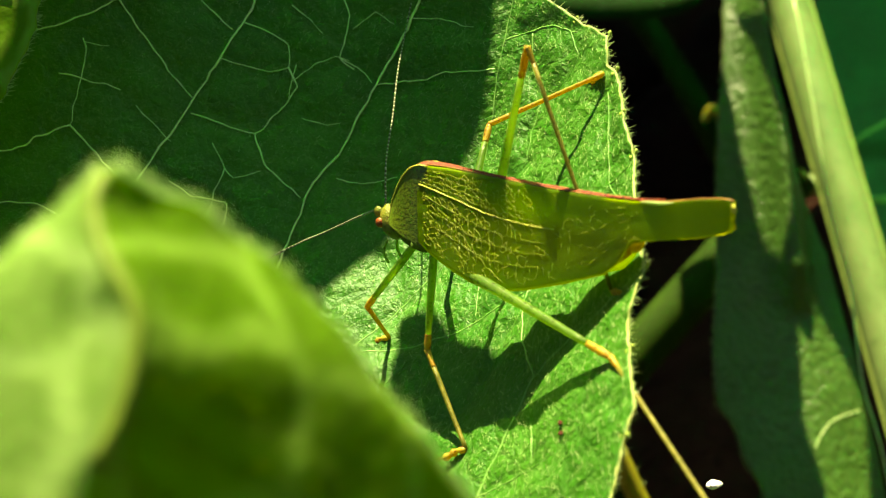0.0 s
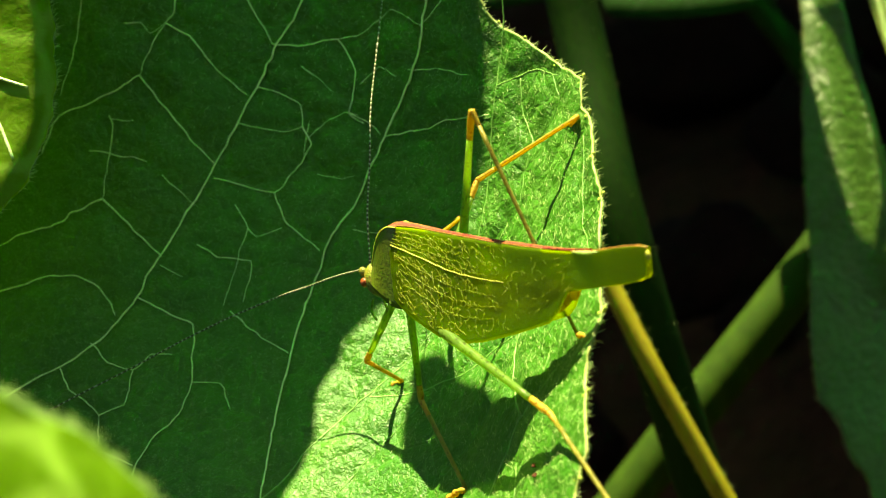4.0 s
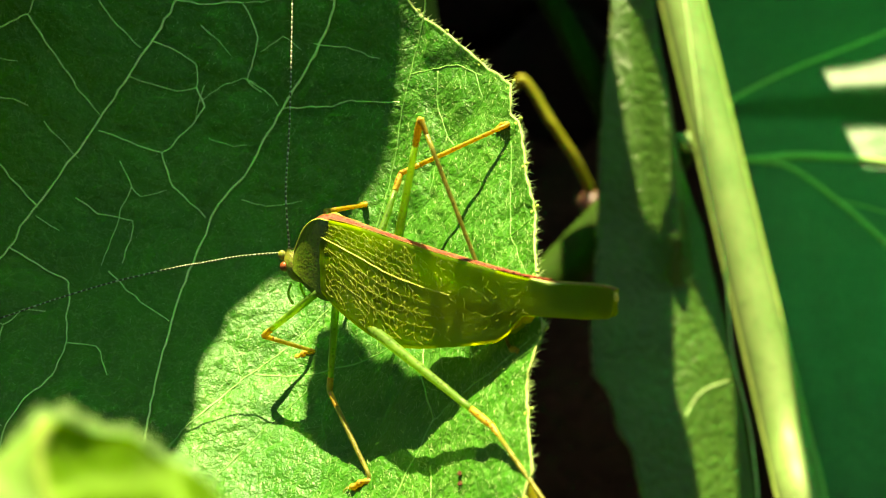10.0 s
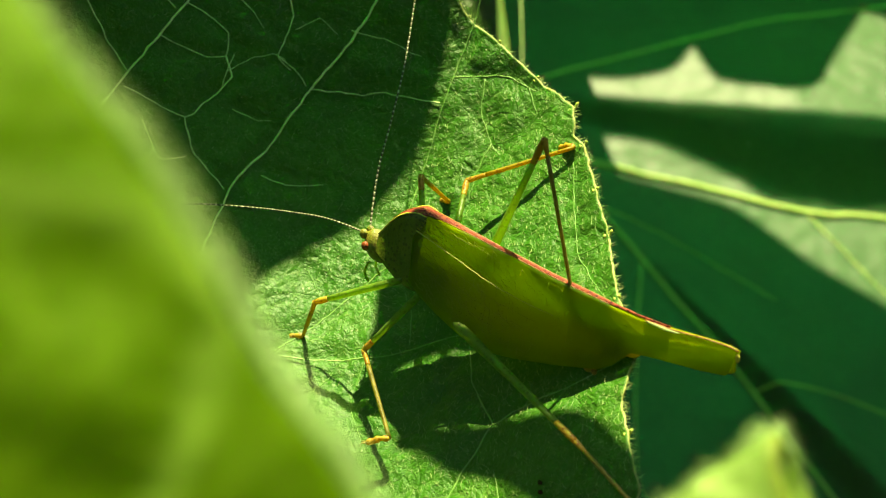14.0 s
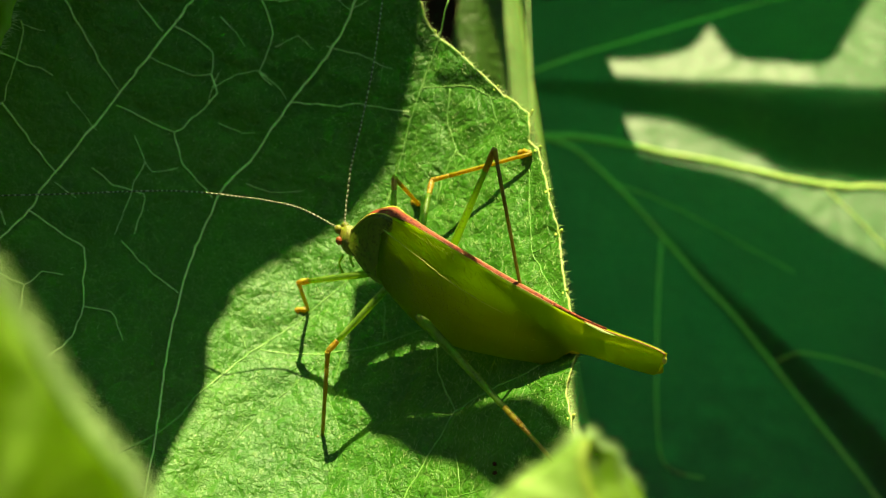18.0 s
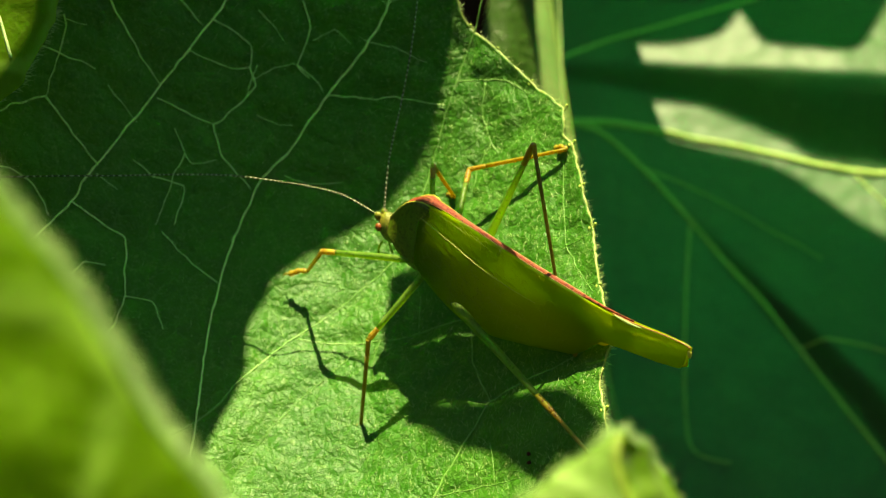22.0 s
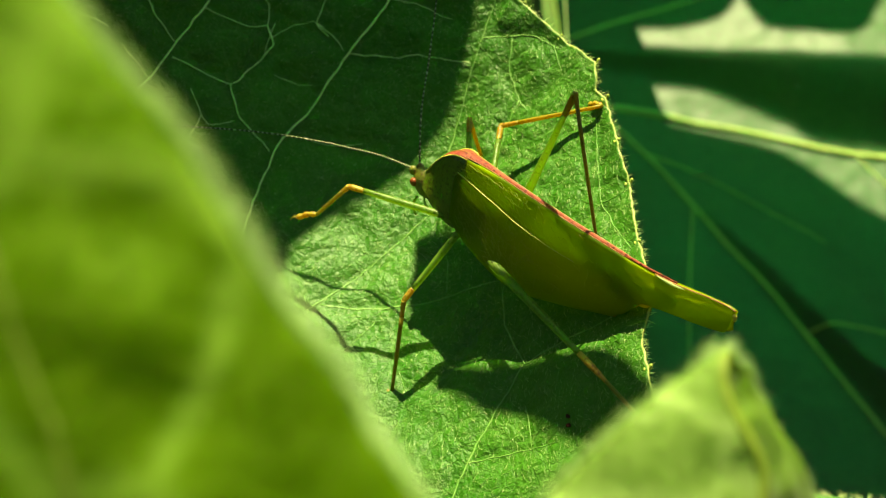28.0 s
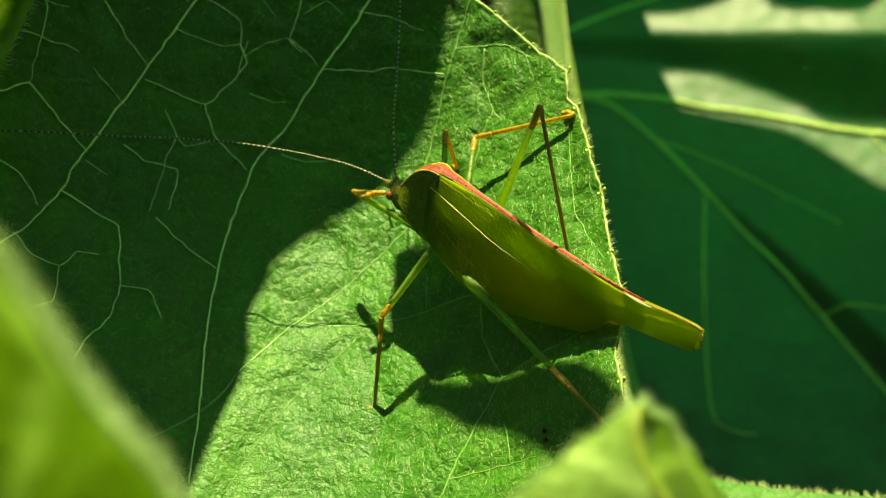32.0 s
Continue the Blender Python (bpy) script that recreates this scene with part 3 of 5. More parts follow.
def vein_gaps():
    """Distance from each spot of a fine grid over the leaf to the nearest vein, in millimetres."""
    u0, v0, step, nu, nv = VEIN_GRID
    uu, vv = np.meshgrid(u0 + step * np.arange(nu), v0 + step * np.arange(nv))
    best = np.full(uu.shape, 9.0)
    for r0, r1, skin, line in VEINS:
        for (a, b), (c, d) in zip(line, line[1:]):
            px, py = c - a, d - b
            k = np.clip(((uu - a) * px + (vv - b) * py) / (px * px + py * py), 0, 1)
            best = np.minimum(best, np.hypot(uu - a - k * px, vv - b - k * py))
    return best


VEIN_GAP = vein_gaps()


def vein_gap(u, v):
    u0, v0, step, nu, nv = VEIN_GRID
    x, y = min(max((u - u0) / step, 0), nu - 1.001), min(max((v - v0) / step, 0), nv - 1.001)
    i, j = int(x), int(y)
    f, g = x - i, y - j
    d = VEIN_GAP
    return float((d[j, i] * (1 - f) + d[j, i + 1] * f) * (1 - g) + (d[j + 1, i] * (1 - f) + d[j + 1, i + 1] * f) * g)


def swell(u, v):
    """Quilting: the skin domes up between the veins, with shallower blisters between the finest ones."""
    near = noise.voronoi(Vector((u * 0.34 + 0.4 * noise.noise(Vector((u * 0.3, v * 0.3, 7.0))), v * 0.34, 3.0)))[0]
    dome = 0.42 * (1 - math.exp(-(vein_gap(u, v) / 1.3) ** 2))
    return dome + 0.17 * min(1.0, 1.8 * (near[1] - near[0])) + 0.28 * noise.noise(Vector((u * 0.20, v * 0.20, 1.0))) + 0.08 * noise.noise(Vector((u * 0.7, v * 0.7, 4.0)))


def on_leaf(u, v, up=0.0):
    return Vector((u, v, bowl(u, v) + swell(u, v) + up))


RIGHT_EDGE = [(-48, 19), (-42, 21), (-37, 22.4), (-34.8, 23.0), (-31.7, 24.2), (-28, 23.6), (-24.3, 23.2), (-20.7, 24.3), (-15.8, 23.3), (-12.9, 22.9), (-9.4, 22.7), (-7.5, 22.2), (-3.4, 21.5), (-0.5, 20.9), (0.6, 20.1), (3.3, 20.2), (7, 17.1), (10.9, 13.9), (14, 10.9), (16.9, 10.1), (20, 9), (26, 6), (36, 0)]


def edge_at(v):
    return along(RIGHT_EDGE, v) + 0.22 * noise.noise(Vector((v * 0.9, 2.0, 0.0))) + 0.08 * noise.noise(Vector((v * 3.1, 7.0, 0.0)))


broad_leaf = thing("broad_leaf", "large felted green leaf with pale branching veins and toothed hairy rim", "leaf", LEAF_POSE)
rows = []
for i in range(241):
    v = -48 + 84 * i / 240
    right = edge_at(v)
    row = []
    for j in range(150):
        s = 1 - (1 - j / 149) ** 1.25
        u = -56 + (right + 56) * s
        row.append(on_leaf(u, v))
    rows.append(row)
part("blade", mesh_of("blade", *sheet(rows, 0.28), LEAF), broad_leaf)

def leaf_vein(r0, r1, material, line):
    """A raised vein along spots (u, v) of the broad leaf, thinning from r0 to r1."""
    flat = []
    for i in range((len(line) - 1) * 8 + 1):
        q = min(i // 8, len(line) - 2)
        straight = Vector((*line[q], 0)).lerp(Vector((*line[q + 1], 0)), i / 8 - q)
        flat.append(straight.lerp(curve_at([(a, b, 0) for a, b in line], i / 8), 0.35 if r0 < 0.15 else 0.9))
    pts = [on_leaf(p.x + 0.16 * noise.noise(p * 0.9), p.y + 0.16 * noise.noise(p * 0.9 + Vector((9, 0, 0))), 0.13 if material is VEIN else 0.0) for p in flat]
    k = len(pts) - 1
    part("vein", mesh_of("vein", *tube(pts, [(0.58 if r0 > 0.15 else 0.66 if material is VEIN else 0.72) * (1 + 0.30 * noise.noise(pts[i] * 1.9)) * (r0 + (r1 - r0) * i / k) for i in range(k + 1)], 6, 0.75, Vector((0, 0, 1))), material), broad_leaf)



for row in VEINS:
    leaf_vein(*row)

RIM = plain_stuff("leaf_rim", (0.28, 0.40, 0.08), (0.42, 0.50, 0.16), 900, glow=(0.5, 0.6, 0.15))
rim_line = [on_leaf(edge_at(v) + 0.03, v, -0.12 + 0.06 * noise.noise(Vector((v * 1.7, 0, 0)))) for v in (-44 + 0.25 * i for i in range(253))]
part("rim", mesh_of("rim", *tube(rim_line, [0.10 + 0.05 * noise.noise(Vector((i * 0.4, 3, 0))) for i in range(253)], 6), RIM), broad_leaf, "pale thickened leaf rim")


def tooth_mesh(length, seed):
    rnd = random.Random(seed)
    tip = Vector((length, rnd.uniform(0.1, 0.35), 0.15))
    return mesh_of("tooth", *tube(smooth_line([(-0.25, 0, -0.05), (0.15, 0, 0.0), tuple(tip)], 5), [0.24, 0.23, 0.20, 0.17, 0.14, 0.12, 0.11, 0.13, 0.14, 0.12, 0.04], 8), TOOTH)


for i, (v, size) in enumerate(((3.2, 0.9), (-0.5, 0.75), (-9.4, 0.7), (-20.8, 0.95), (7.0, 0.4), (10.8, 0.45), (-27.2, 0.6), (13.6, 0.4), (-33.5, 0.6), (-15.4, 0.25), (-39, 0.6), (18.5, 0.6), (-5.2, 0.25))):
    p = on_leaf(edge_at(v), v, -0.2)
    slope = math.degrees(math.atan2(edge_at(v - 1) - edge_at(v + 1), 2))
    part("tooth", tooth_mesh(size * 0.7, i), broad_leaf, "pale swollen tooth on the leaf rim", Matrix.Translation(p * MM) @ pose(0, 0, 0, 0, -20, slope * 0.7))


def hairs(spots, seed):
    """Short tapering hairs: rows of foot, direction, length, radius."""
    verts, faces = [], []
    for foot, way, length, r in spots:
        side = way.orthogonal().normalized()
        other = way.cross(side).normalized()
        b = len(verts)
        for k in range(3):
            a = 2.094 * k
            verts.append(foot + (side * math.cos(a) + other * math.sin(a)) * r)
        verts.append(foot + way * length)
        faces += [(b, b + 1, b + 3), (b + 1, b + 2, b + 3), (b + 2, b, b + 3)]
    return verts, faces


rnd = random.Random(5)
spots = []
for i in range(620):
    v = rnd.uniform(-44, 20)
    way = Vector((1, rnd.uniform(-0.7, 0.7), rnd.uniform(-0.5, 0.9))).normalized()
    spots.append((on_leaf(edge_at(v) - 0.05, v, -0.12), way, rnd.uniform(0.35, 0.95), 0.035))
part("rim_hair", mesh_of("rim_hair", *hairs(spots, 1), HAIR), broad_leaf, "short pale hairs along the leaf rim", kind="stuff")
spots = []
for i in range(8600):
    v = rnd.uniform(-40, 22)
    u = edge_at(v) - abs(rnd.gauss(0, 15))
    turn = rnd.gauss(1.2, 0.9)
    way = Vector((math.cos(turn), math.sin(turn), rnd.uniform(0.1, 0.45))).normalized()
    spots.append((on_leaf(u, v, -0.02), way, rnd.uniform(0.22, 0.58), rnd.uniform(0.014, 0.024)))
part("leaf_felt", mesh_of("leaf_felt", *hairs(spots, 2), HAIR), broad_leaf, "scattered short pale hairs on the leaf face", kind="stuff")


# ---- a second leaf a little above the broad one, in the sun ----
upper_leaf = thing("upper_leaf", "sunlit yellow-green leaf overlapping the broad leaf from above", "leaf", LEAF_POSE)
UPPER_EDGE = [(-14, -44), (-9, -38), (-6, -31), (-3, -26.5), (0.2, -23.8), (4.5, -21.8), (9, -20.2), (16.4, -19.2), (22, -17.5), (34, -14), (50, -10), (110, -4)]


def upper(u, v):
    return Vector((u, v, bowl(u, v) + 15 + 0.4 * noise.noise(Vector((u * 0.25, v * 0.25, 6.0)))))


def upper_edge(v):
    return along(UPPER_EDGE, v) + 0.35 * noise.noise(Vector((v * 0.7, 5.0, 0.0)))


rows = [[upper(-62 + (upper_edge(v) + 62) * (1 - (1 - j / 59) ** 1.4), v) for j in range(60)] for v in (-14 + 124 * i / 159 for i in range(160))]
part("blade", mesh_of("blade", *sheet(rows, 0.25), NEAR_LEAF), upper_leaf)
for line in (((-50, 30), (-34, 18), (-27, 11), (-22.3, 8.5)), ((-34, 18), (-26, 17), (-20, 18)), ((-40, 14), (-31, 6), (-25.5, 3.4)), ((-31, 6), (-29, 0), (-28.5, -3)), ((-27, 11), (-25.2, 6.5), (-24.2, 2.6)), ((-26, 17), (-24.5, 23), (-20, 27))):
    pts = [upper(p.x, p.y) + Vector((0, 0, 0.05)) for p in smooth_line([(a, b, 0) for a, b in line], 8)]
    part("vein", mesh_of("vein", *tube(pts, 0.13, 6), VEIN), upper_leaf)
spots = []
for i in range(520):
    v = rnd.uniform(-12, 40)
    way = Vector((1, rnd.uniform(-0.7, 0.7), rnd.uniform(-0.5, 0.5))).normalized()
    spots.append((upper(upper_edge(v) - 0.05, v) - Vector((0, 0, 0.12)), way, rnd.uniform(0.4, 1.0), 0.035))
part("rim_hair", mesh_of("rim_hair", *hairs(spots, 12), HAIR), upper_leaf, "short pale hairs along the leaf rim", kind="stuff")
part("petiole", mesh_of("petiole", *tube([LEAF_POSE.inverted() @ (p * MM) * 1000 for p in smooth_line([LEAF_POSE @ (upper(-60, 20) * MM) * 1000, (-95, 30, 350), (-105, 40, 220), (-100, 60, 98)], 10)], 2.2, 12), STEM), upper_leaf, "pale green leaf stalk")


# ---- the near leaf whose lobes reach up before the lens ----
near_leaf = thing("near_leaf", "bright yellow-green lobed leaf lit through from behind, close to the lens", "leaf")


side_leaf = thing("near_leaf", "yellow-green blurred leaf lit through from behind, beside the lens", "leaf")


def lobe(owner, stations, seed, folds):
    """A lobe from its tip down: stations of left rim, crease and right rim."""
    lines = [smooth_line([st[k] for st in stations], 14) for k in range(3)]
    rows = []
    for i, (a, c, b) in enumerate(zip(*lines)):
        row = []
        for j in range(45):
            f = j / 44
            p = a * (1 - f) ** 2 + b * f * f + (2 * c - 0.5 * (a + b)) * 2 * f * (1 - f) if not folds else (a.lerp(c, f * 2) if f < 0.5 else c.lerp(b, f * 2 - 1))
            w = min(1.0, i / 12) * 0.35
            p = p + Vector((w * noise.noise(p * 0.35 + Vector((seed, 0, 0))), w * noise.noise(p * 0.35 + Vector((0, seed, 9))), w * noise.noise(p * 0.3 + Vector((0, 5, seed)))))
            row.append(p)
        rows.append(row)
    data = mesh_of("lobe", *sheet(rows, 0.25), NEAR_LEAF)
    if folds:
        data.materials.append(NEAR_BACK)
        for i in range(len(rows) - 1):
            for j in range(22):
                for k in (0, 1):
                    data.polygons[2 * (44 * i + j) + k].material_index = 1
    part("lobe", data, owner)
    return rows


rows_a = lobe(near_leaf, (((1.4, -53.8, 383.4), (1.5, -53.8, 383.4), (1.6, -53.7, 383.4)), ((-1.2, -55.2, 382.0), (1.2, -55.1, 382.9), (2.9, -51.8, 380.4)), ((-4.1, -56.9, 380.5), (2.2, -56.8, 381.2), (4.4, -50.7, 377.5)), ((-7.3, -59.9, 377.8), (2.6, -57.9, 379.9), (6.6, -51.1, 373.2)), ((-11.4, -64.3, 372.9), (2.0, -59.3, 378.4), (8.4, -50.6, 367.2)), ((-13.9, -68.9, 368.3), (0.6, -60.8, 376.6), (9.5, -51, 360)), ((-18.4, -74.8, 360.1), (-1.4, -63.3, 373.8), (10, -52, 352))), 1.0, True)
rows_b = lobe(side_leaf, (((-24.5, -64.1, 407.2), (-23.5, -63.7, 407.5), (-22.9, -63.4, 407.5)), ((-25.6, -67.0, 404.1), (-21.7, -66.0, 405.1), (-18.7, -66.0, 404.2)), ((-27.2, -70.3, 399.4), (-20.7, -69.7, 400.5), (-15.7, -68.3, 401.0)),
               ((-28.2, -73.6, 394.8), (-19.1, -72.6, 396.8), (-13.7, -70.0, 398.3)), ((-28.4, -76.9, 389.6), (-17.4, -75.6, 392.2), (-11.5, -71.6, 395.5)), ((-27.2, -80.2, 382.3), (-14.3, -78.9, 385.6), (-8.4, -74.6, 390.9)), ((-21.2, -83.5, 372.4), (-9.5, -82.2, 373.8), (-4.7, -78.2, 380.3))), 4.0, False)
rnd = random.Random(8)
for owner, rows_x, spots_of, cols in ((near_leaf, rows_a, ((22, 2, 68, 0.30), (33, 20, 68, 0.2)), (0, 44)), (side_leaf, rows_b, ((22, 2, 82, 0.3), (34, 20, 60, 0.2), (10, 20, 70, 0.2)), (44,))):
    for c, i0, i1, r in spots_of:
        pts = [rows_x[i][c] for i in range(i0, min(i1, len(rows_x) - 1), 3)]
        part("vein", mesh_of("vein", *tube(pts, r, 7), NEAR_VEIN), owner)
    for c, step in ((33, 9), (11, 10)):
        for i in range(10, len(rows_x) - 14, step):
            far_c = c + (9 if c > 22 else -9)
            pts = [rows_x[i + k][22 + (far_c - 22) * k // 12] for k in range(13)]
            part("veinlet", mesh_of("veinlet", *tube(pts, 0.12, 6), NEAR_VEIN), owner)
    spots = []
    for c in cols:
        for i in range(len(rows_x) - 1):
            for k in range(30):
                p = rows_x[i][c].lerp(rows_x[i + 1][c], rnd.random())
                out = (p - rows_x[min(i + 3, len(rows_x) - 1)][22]).normalized()
                way = (out + Vector((rnd.uniform(-0.6, 0.6), rnd.uniform(-0.6, 0.6), rnd.uniform(-0.6, 0.6)))).normalized()
                spots.append((p - out * 0.05, way, rnd.uniform(0.3, 1.0), 0.032))
    part("rim_hair", mesh_of("rim_hair", *hairs(spots, 3), NEAR_HAIR), owner, "short white hairs along the leaf rim", kind="stuff")
part("petiole", mesh_of("petiole", *tube(smooth_line([(0, -74, 353), (0, -90, 320), (2, -85, 200), (4, -70, 98)], 10), 2.2, 12), STEM), near_leaf, "pale green leaf stalk")
part("petiole", mesh_of("petiole", *tube(smooth_line([(-14, -82.6, 373.5), (-14, -92, 340), (-16, -88, 200), (-18, -75, 98)], 10), 2.2, 12), STEM), side_leaf, "pale green leaf stalk")

# ---- hanging grey-green leaf behind the gap ----
HANG_POSE = frame_of((-2.1, 127.8, 266.9), (0.9222, 0.2109, -0.3241), (0.15, 0.5773, 0.8026), (0.3564, -0.7888, 0.5007))
HANG_LEFT = [(-60, 7), (-45, 4), (-34, 2.6), (-27.5, 1.3), (-25.2, -0.6), (-19.4, -2.0), (-16.1, -4.5), (-7.5, -4.8), (-4, -4.5), (4.9, -3.7), (13.9, -3.8), (23, -3.6), (32.3, -3.2), (41.7, -2.4), (51.5, -2.4), (60, 0)]
HANG_RIGHT = [(-60, 33), (-37, 22.5), (-24, 20.8), (-10, 18), (8, 13.8), (21, 8), (35, 4.5), (46, 2.8), (60, 1)]


def hang(x, y):
    """The leaf is creased: an upper bulge, then a face that leans back towards the light lower down."""
    bulge = 4.6 * math.exp(-((x - 3.5 - (44 - y) * 0.11) / 2.4) ** 2) * min(1.0, max(0.0, (y + 2) / 8))
    lean = 0.26 * (math.sqrt((8 - y) ** 2 + 16) + 8 - y) / 2
    return bulge + lean - 0.014 * (x - 6) ** 2 + 0.35 * noise.noise(Vector((x * 0.15, y * 0.1, 9.0))) - 0.0022 * max(0.0, y) ** 2


hanging_leaf = thing("hanging_leaf", "grey-green leaf hanging edge-on with silvery sheen", "leaf", HANG_POSE)
rows = []
for i in range(140):
    y = -60 + 120 * i / 139
    lo, hi = along(HANG_LEFT, y) + 0.15 * noise.noise(Vector((y * 0.8, 0, 3))), along(HANG_RIGHT, y)
    rows.append([Vector((x, y, hang(x, y))) for x in (lo + (hi - lo) * j / 39 for j in range(40))])
part("blade", mesh_of("blade", *sheet(rows, 0.35), GREY_LEAF), hanging_leaf)
for r0, line in ((0.14, ((24, -60), (22, -27), (18.5, -11), (17.5, 5), (14.5, 15), (9, 50))), (0.07, ((9.9, -21.9), (11.7, -18.9), (14, -17.2), (17.8, -16.0)))):
    pts = [Vector((p.x, p.y, hang(p.x, p.y) + 0.05)) for p in smooth_line([(a, b, 0) for a, b in line], 8)]
    part("vein", mesh_of("vein", *tube(pts, r0, 6), VEIN), hanging_leaf)
spots = []
for i in range(500):
    y = rnd.uniform(-40, 48)
    spots.append((Vector((along(HANG_LEFT, y), y, hang(along(HANG_LEFT, y), y) - 0.15)), Vector((-1, rnd.uniform(-0.7, 0.7), rnd.uniform(-0.4, 0.6))).normalized(), rnd.uniform(0.3, 0.7), 0.04))
part("rim_hair", mesh_of("rim_hair", *hairs(spots, 4), HAIR), hanging_leaf, "short pale hairs along the leaf rim", kind="stuff")

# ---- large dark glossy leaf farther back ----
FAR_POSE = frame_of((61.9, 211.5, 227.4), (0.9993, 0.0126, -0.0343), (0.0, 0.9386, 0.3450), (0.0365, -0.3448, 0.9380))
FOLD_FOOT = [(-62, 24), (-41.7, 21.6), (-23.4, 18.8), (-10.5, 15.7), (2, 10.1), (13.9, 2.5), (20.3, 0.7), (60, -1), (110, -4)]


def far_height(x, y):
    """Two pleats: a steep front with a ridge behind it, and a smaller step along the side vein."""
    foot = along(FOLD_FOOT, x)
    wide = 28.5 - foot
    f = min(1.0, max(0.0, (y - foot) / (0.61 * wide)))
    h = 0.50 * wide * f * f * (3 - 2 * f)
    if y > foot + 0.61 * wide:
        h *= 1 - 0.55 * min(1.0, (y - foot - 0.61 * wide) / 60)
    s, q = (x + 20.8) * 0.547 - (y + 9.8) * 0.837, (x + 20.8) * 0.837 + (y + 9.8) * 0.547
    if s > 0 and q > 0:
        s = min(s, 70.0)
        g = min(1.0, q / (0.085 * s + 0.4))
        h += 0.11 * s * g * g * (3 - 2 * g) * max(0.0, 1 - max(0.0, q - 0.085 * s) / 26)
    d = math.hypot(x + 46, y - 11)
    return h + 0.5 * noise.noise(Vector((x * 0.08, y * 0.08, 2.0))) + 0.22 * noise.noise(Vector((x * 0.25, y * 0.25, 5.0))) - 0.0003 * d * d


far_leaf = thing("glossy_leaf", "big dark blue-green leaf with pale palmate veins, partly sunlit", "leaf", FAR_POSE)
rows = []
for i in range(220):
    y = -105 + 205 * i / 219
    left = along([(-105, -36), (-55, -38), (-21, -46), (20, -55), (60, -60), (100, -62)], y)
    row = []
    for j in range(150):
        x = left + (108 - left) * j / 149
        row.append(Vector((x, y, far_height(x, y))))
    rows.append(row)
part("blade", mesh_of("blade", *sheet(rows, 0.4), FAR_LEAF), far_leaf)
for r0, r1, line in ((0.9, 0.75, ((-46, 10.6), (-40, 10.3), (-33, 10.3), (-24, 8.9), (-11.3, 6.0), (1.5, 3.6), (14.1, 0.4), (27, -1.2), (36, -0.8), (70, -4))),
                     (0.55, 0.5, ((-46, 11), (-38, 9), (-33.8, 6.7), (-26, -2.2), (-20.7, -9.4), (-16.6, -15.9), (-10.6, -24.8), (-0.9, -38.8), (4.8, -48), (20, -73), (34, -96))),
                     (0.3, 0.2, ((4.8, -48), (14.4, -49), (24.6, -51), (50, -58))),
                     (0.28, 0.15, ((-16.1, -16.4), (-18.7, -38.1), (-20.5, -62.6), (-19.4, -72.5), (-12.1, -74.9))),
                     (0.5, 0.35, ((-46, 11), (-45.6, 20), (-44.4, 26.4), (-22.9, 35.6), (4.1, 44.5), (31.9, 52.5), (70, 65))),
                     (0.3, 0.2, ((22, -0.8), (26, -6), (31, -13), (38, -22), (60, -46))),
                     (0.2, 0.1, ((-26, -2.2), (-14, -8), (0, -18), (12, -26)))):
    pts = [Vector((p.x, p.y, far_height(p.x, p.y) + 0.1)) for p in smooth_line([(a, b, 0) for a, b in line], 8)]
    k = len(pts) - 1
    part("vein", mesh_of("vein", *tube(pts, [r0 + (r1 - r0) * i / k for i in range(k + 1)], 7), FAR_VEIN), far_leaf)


for owner, line, r in ((broad_leaf, [(-60, 40, 352), (-85, 45, 330), (-95, 60, 220), (-90, 80, 98)], 2.4), (hanging_leaf, [(8, 161, 312), (8, 200, 318), (3, 245, 318), (-1, 270, 320)], 1.6), (far_leaf, [(13, 222, 236), (0, 226, 232), (-15, 230, 190), (-12, 235, 98)], 2.2)):
    back = owner.matrix_basis.inverted()
    part("petiole", mesh_of("petiole", *tube([back @ (p * MM) * 1000 for p in smooth_line(line, 10)], r, 12), STEM), owner, "pale green leaf stalk")


# ---- stems in the gap ----
def stem(points, r0, r1, material, label, ribs=0, rib_material=None):
    """A round stalk; ribs: raised lines that run along it."""
    base = Vector(points[0])
    ob = thing("plant_stem", label, "plant stem", Matrix.Translation(base * MM), "plant stems")
    line = [p - base for p in smooth_line(points, 10)]
    k = len(line) - 1
    rad = [r0 + (r1 - r0) * i / k for i in range(k + 1)]
    part("stalk", mesh_of("stalk", *tube(line, rad, 18), material), ob)
    for q in range(ribs):
        a = 2 * math.pi * q / ribs
        side = Vector((math.cos(a), math.sin(a), 0))
        part("rib", mesh_of("rib", *tube([p + side * rad[i] * 0.93 for i, p in enumerate(line)], 0.16 * r0, 6), rib_material or material), ob)
    spots = []
    for q in range(260):
        i = rnd.randrange(k)
        side = Vector((rnd.uniform(-1, 1), rnd.uniform(-1, 1), rnd.uniform(-0.3, 0.3))).normalized()
        spots.append((line[i].lerp(line[i + 1], rnd.random()) + side * rad[i] * 0.9, side, rnd.uniform(0.4, 1.0) + 0.1 * r0, 0.04))
    part("stalk_hair", mesh_of("stalk_hair", *hairs(spots, 6), HAIR), ob, kind="stuff")
    return ob


stem([(34, 90, 98), (30, 106, 150), (23.4, 134, 204), (20.4, 158, 214), (11.2, 207, 260), (1.2, 260, 310), (-8.7, 312, 360)], 4.3, 4.3, STEM, "thick pale green ribbed stem beside the hanging leaf", 9, FAR_VEIN)
stem([(-110, 80, 98), (-80, 95, 215), (-43.9, 117.9, 241.5), (-8.1, 144.6, 263.1), (8, 157, 273)], 4.4, 3.9, SHADE_MID_STEM, "slanting green stem crossing the dark gap, darkened for shade")
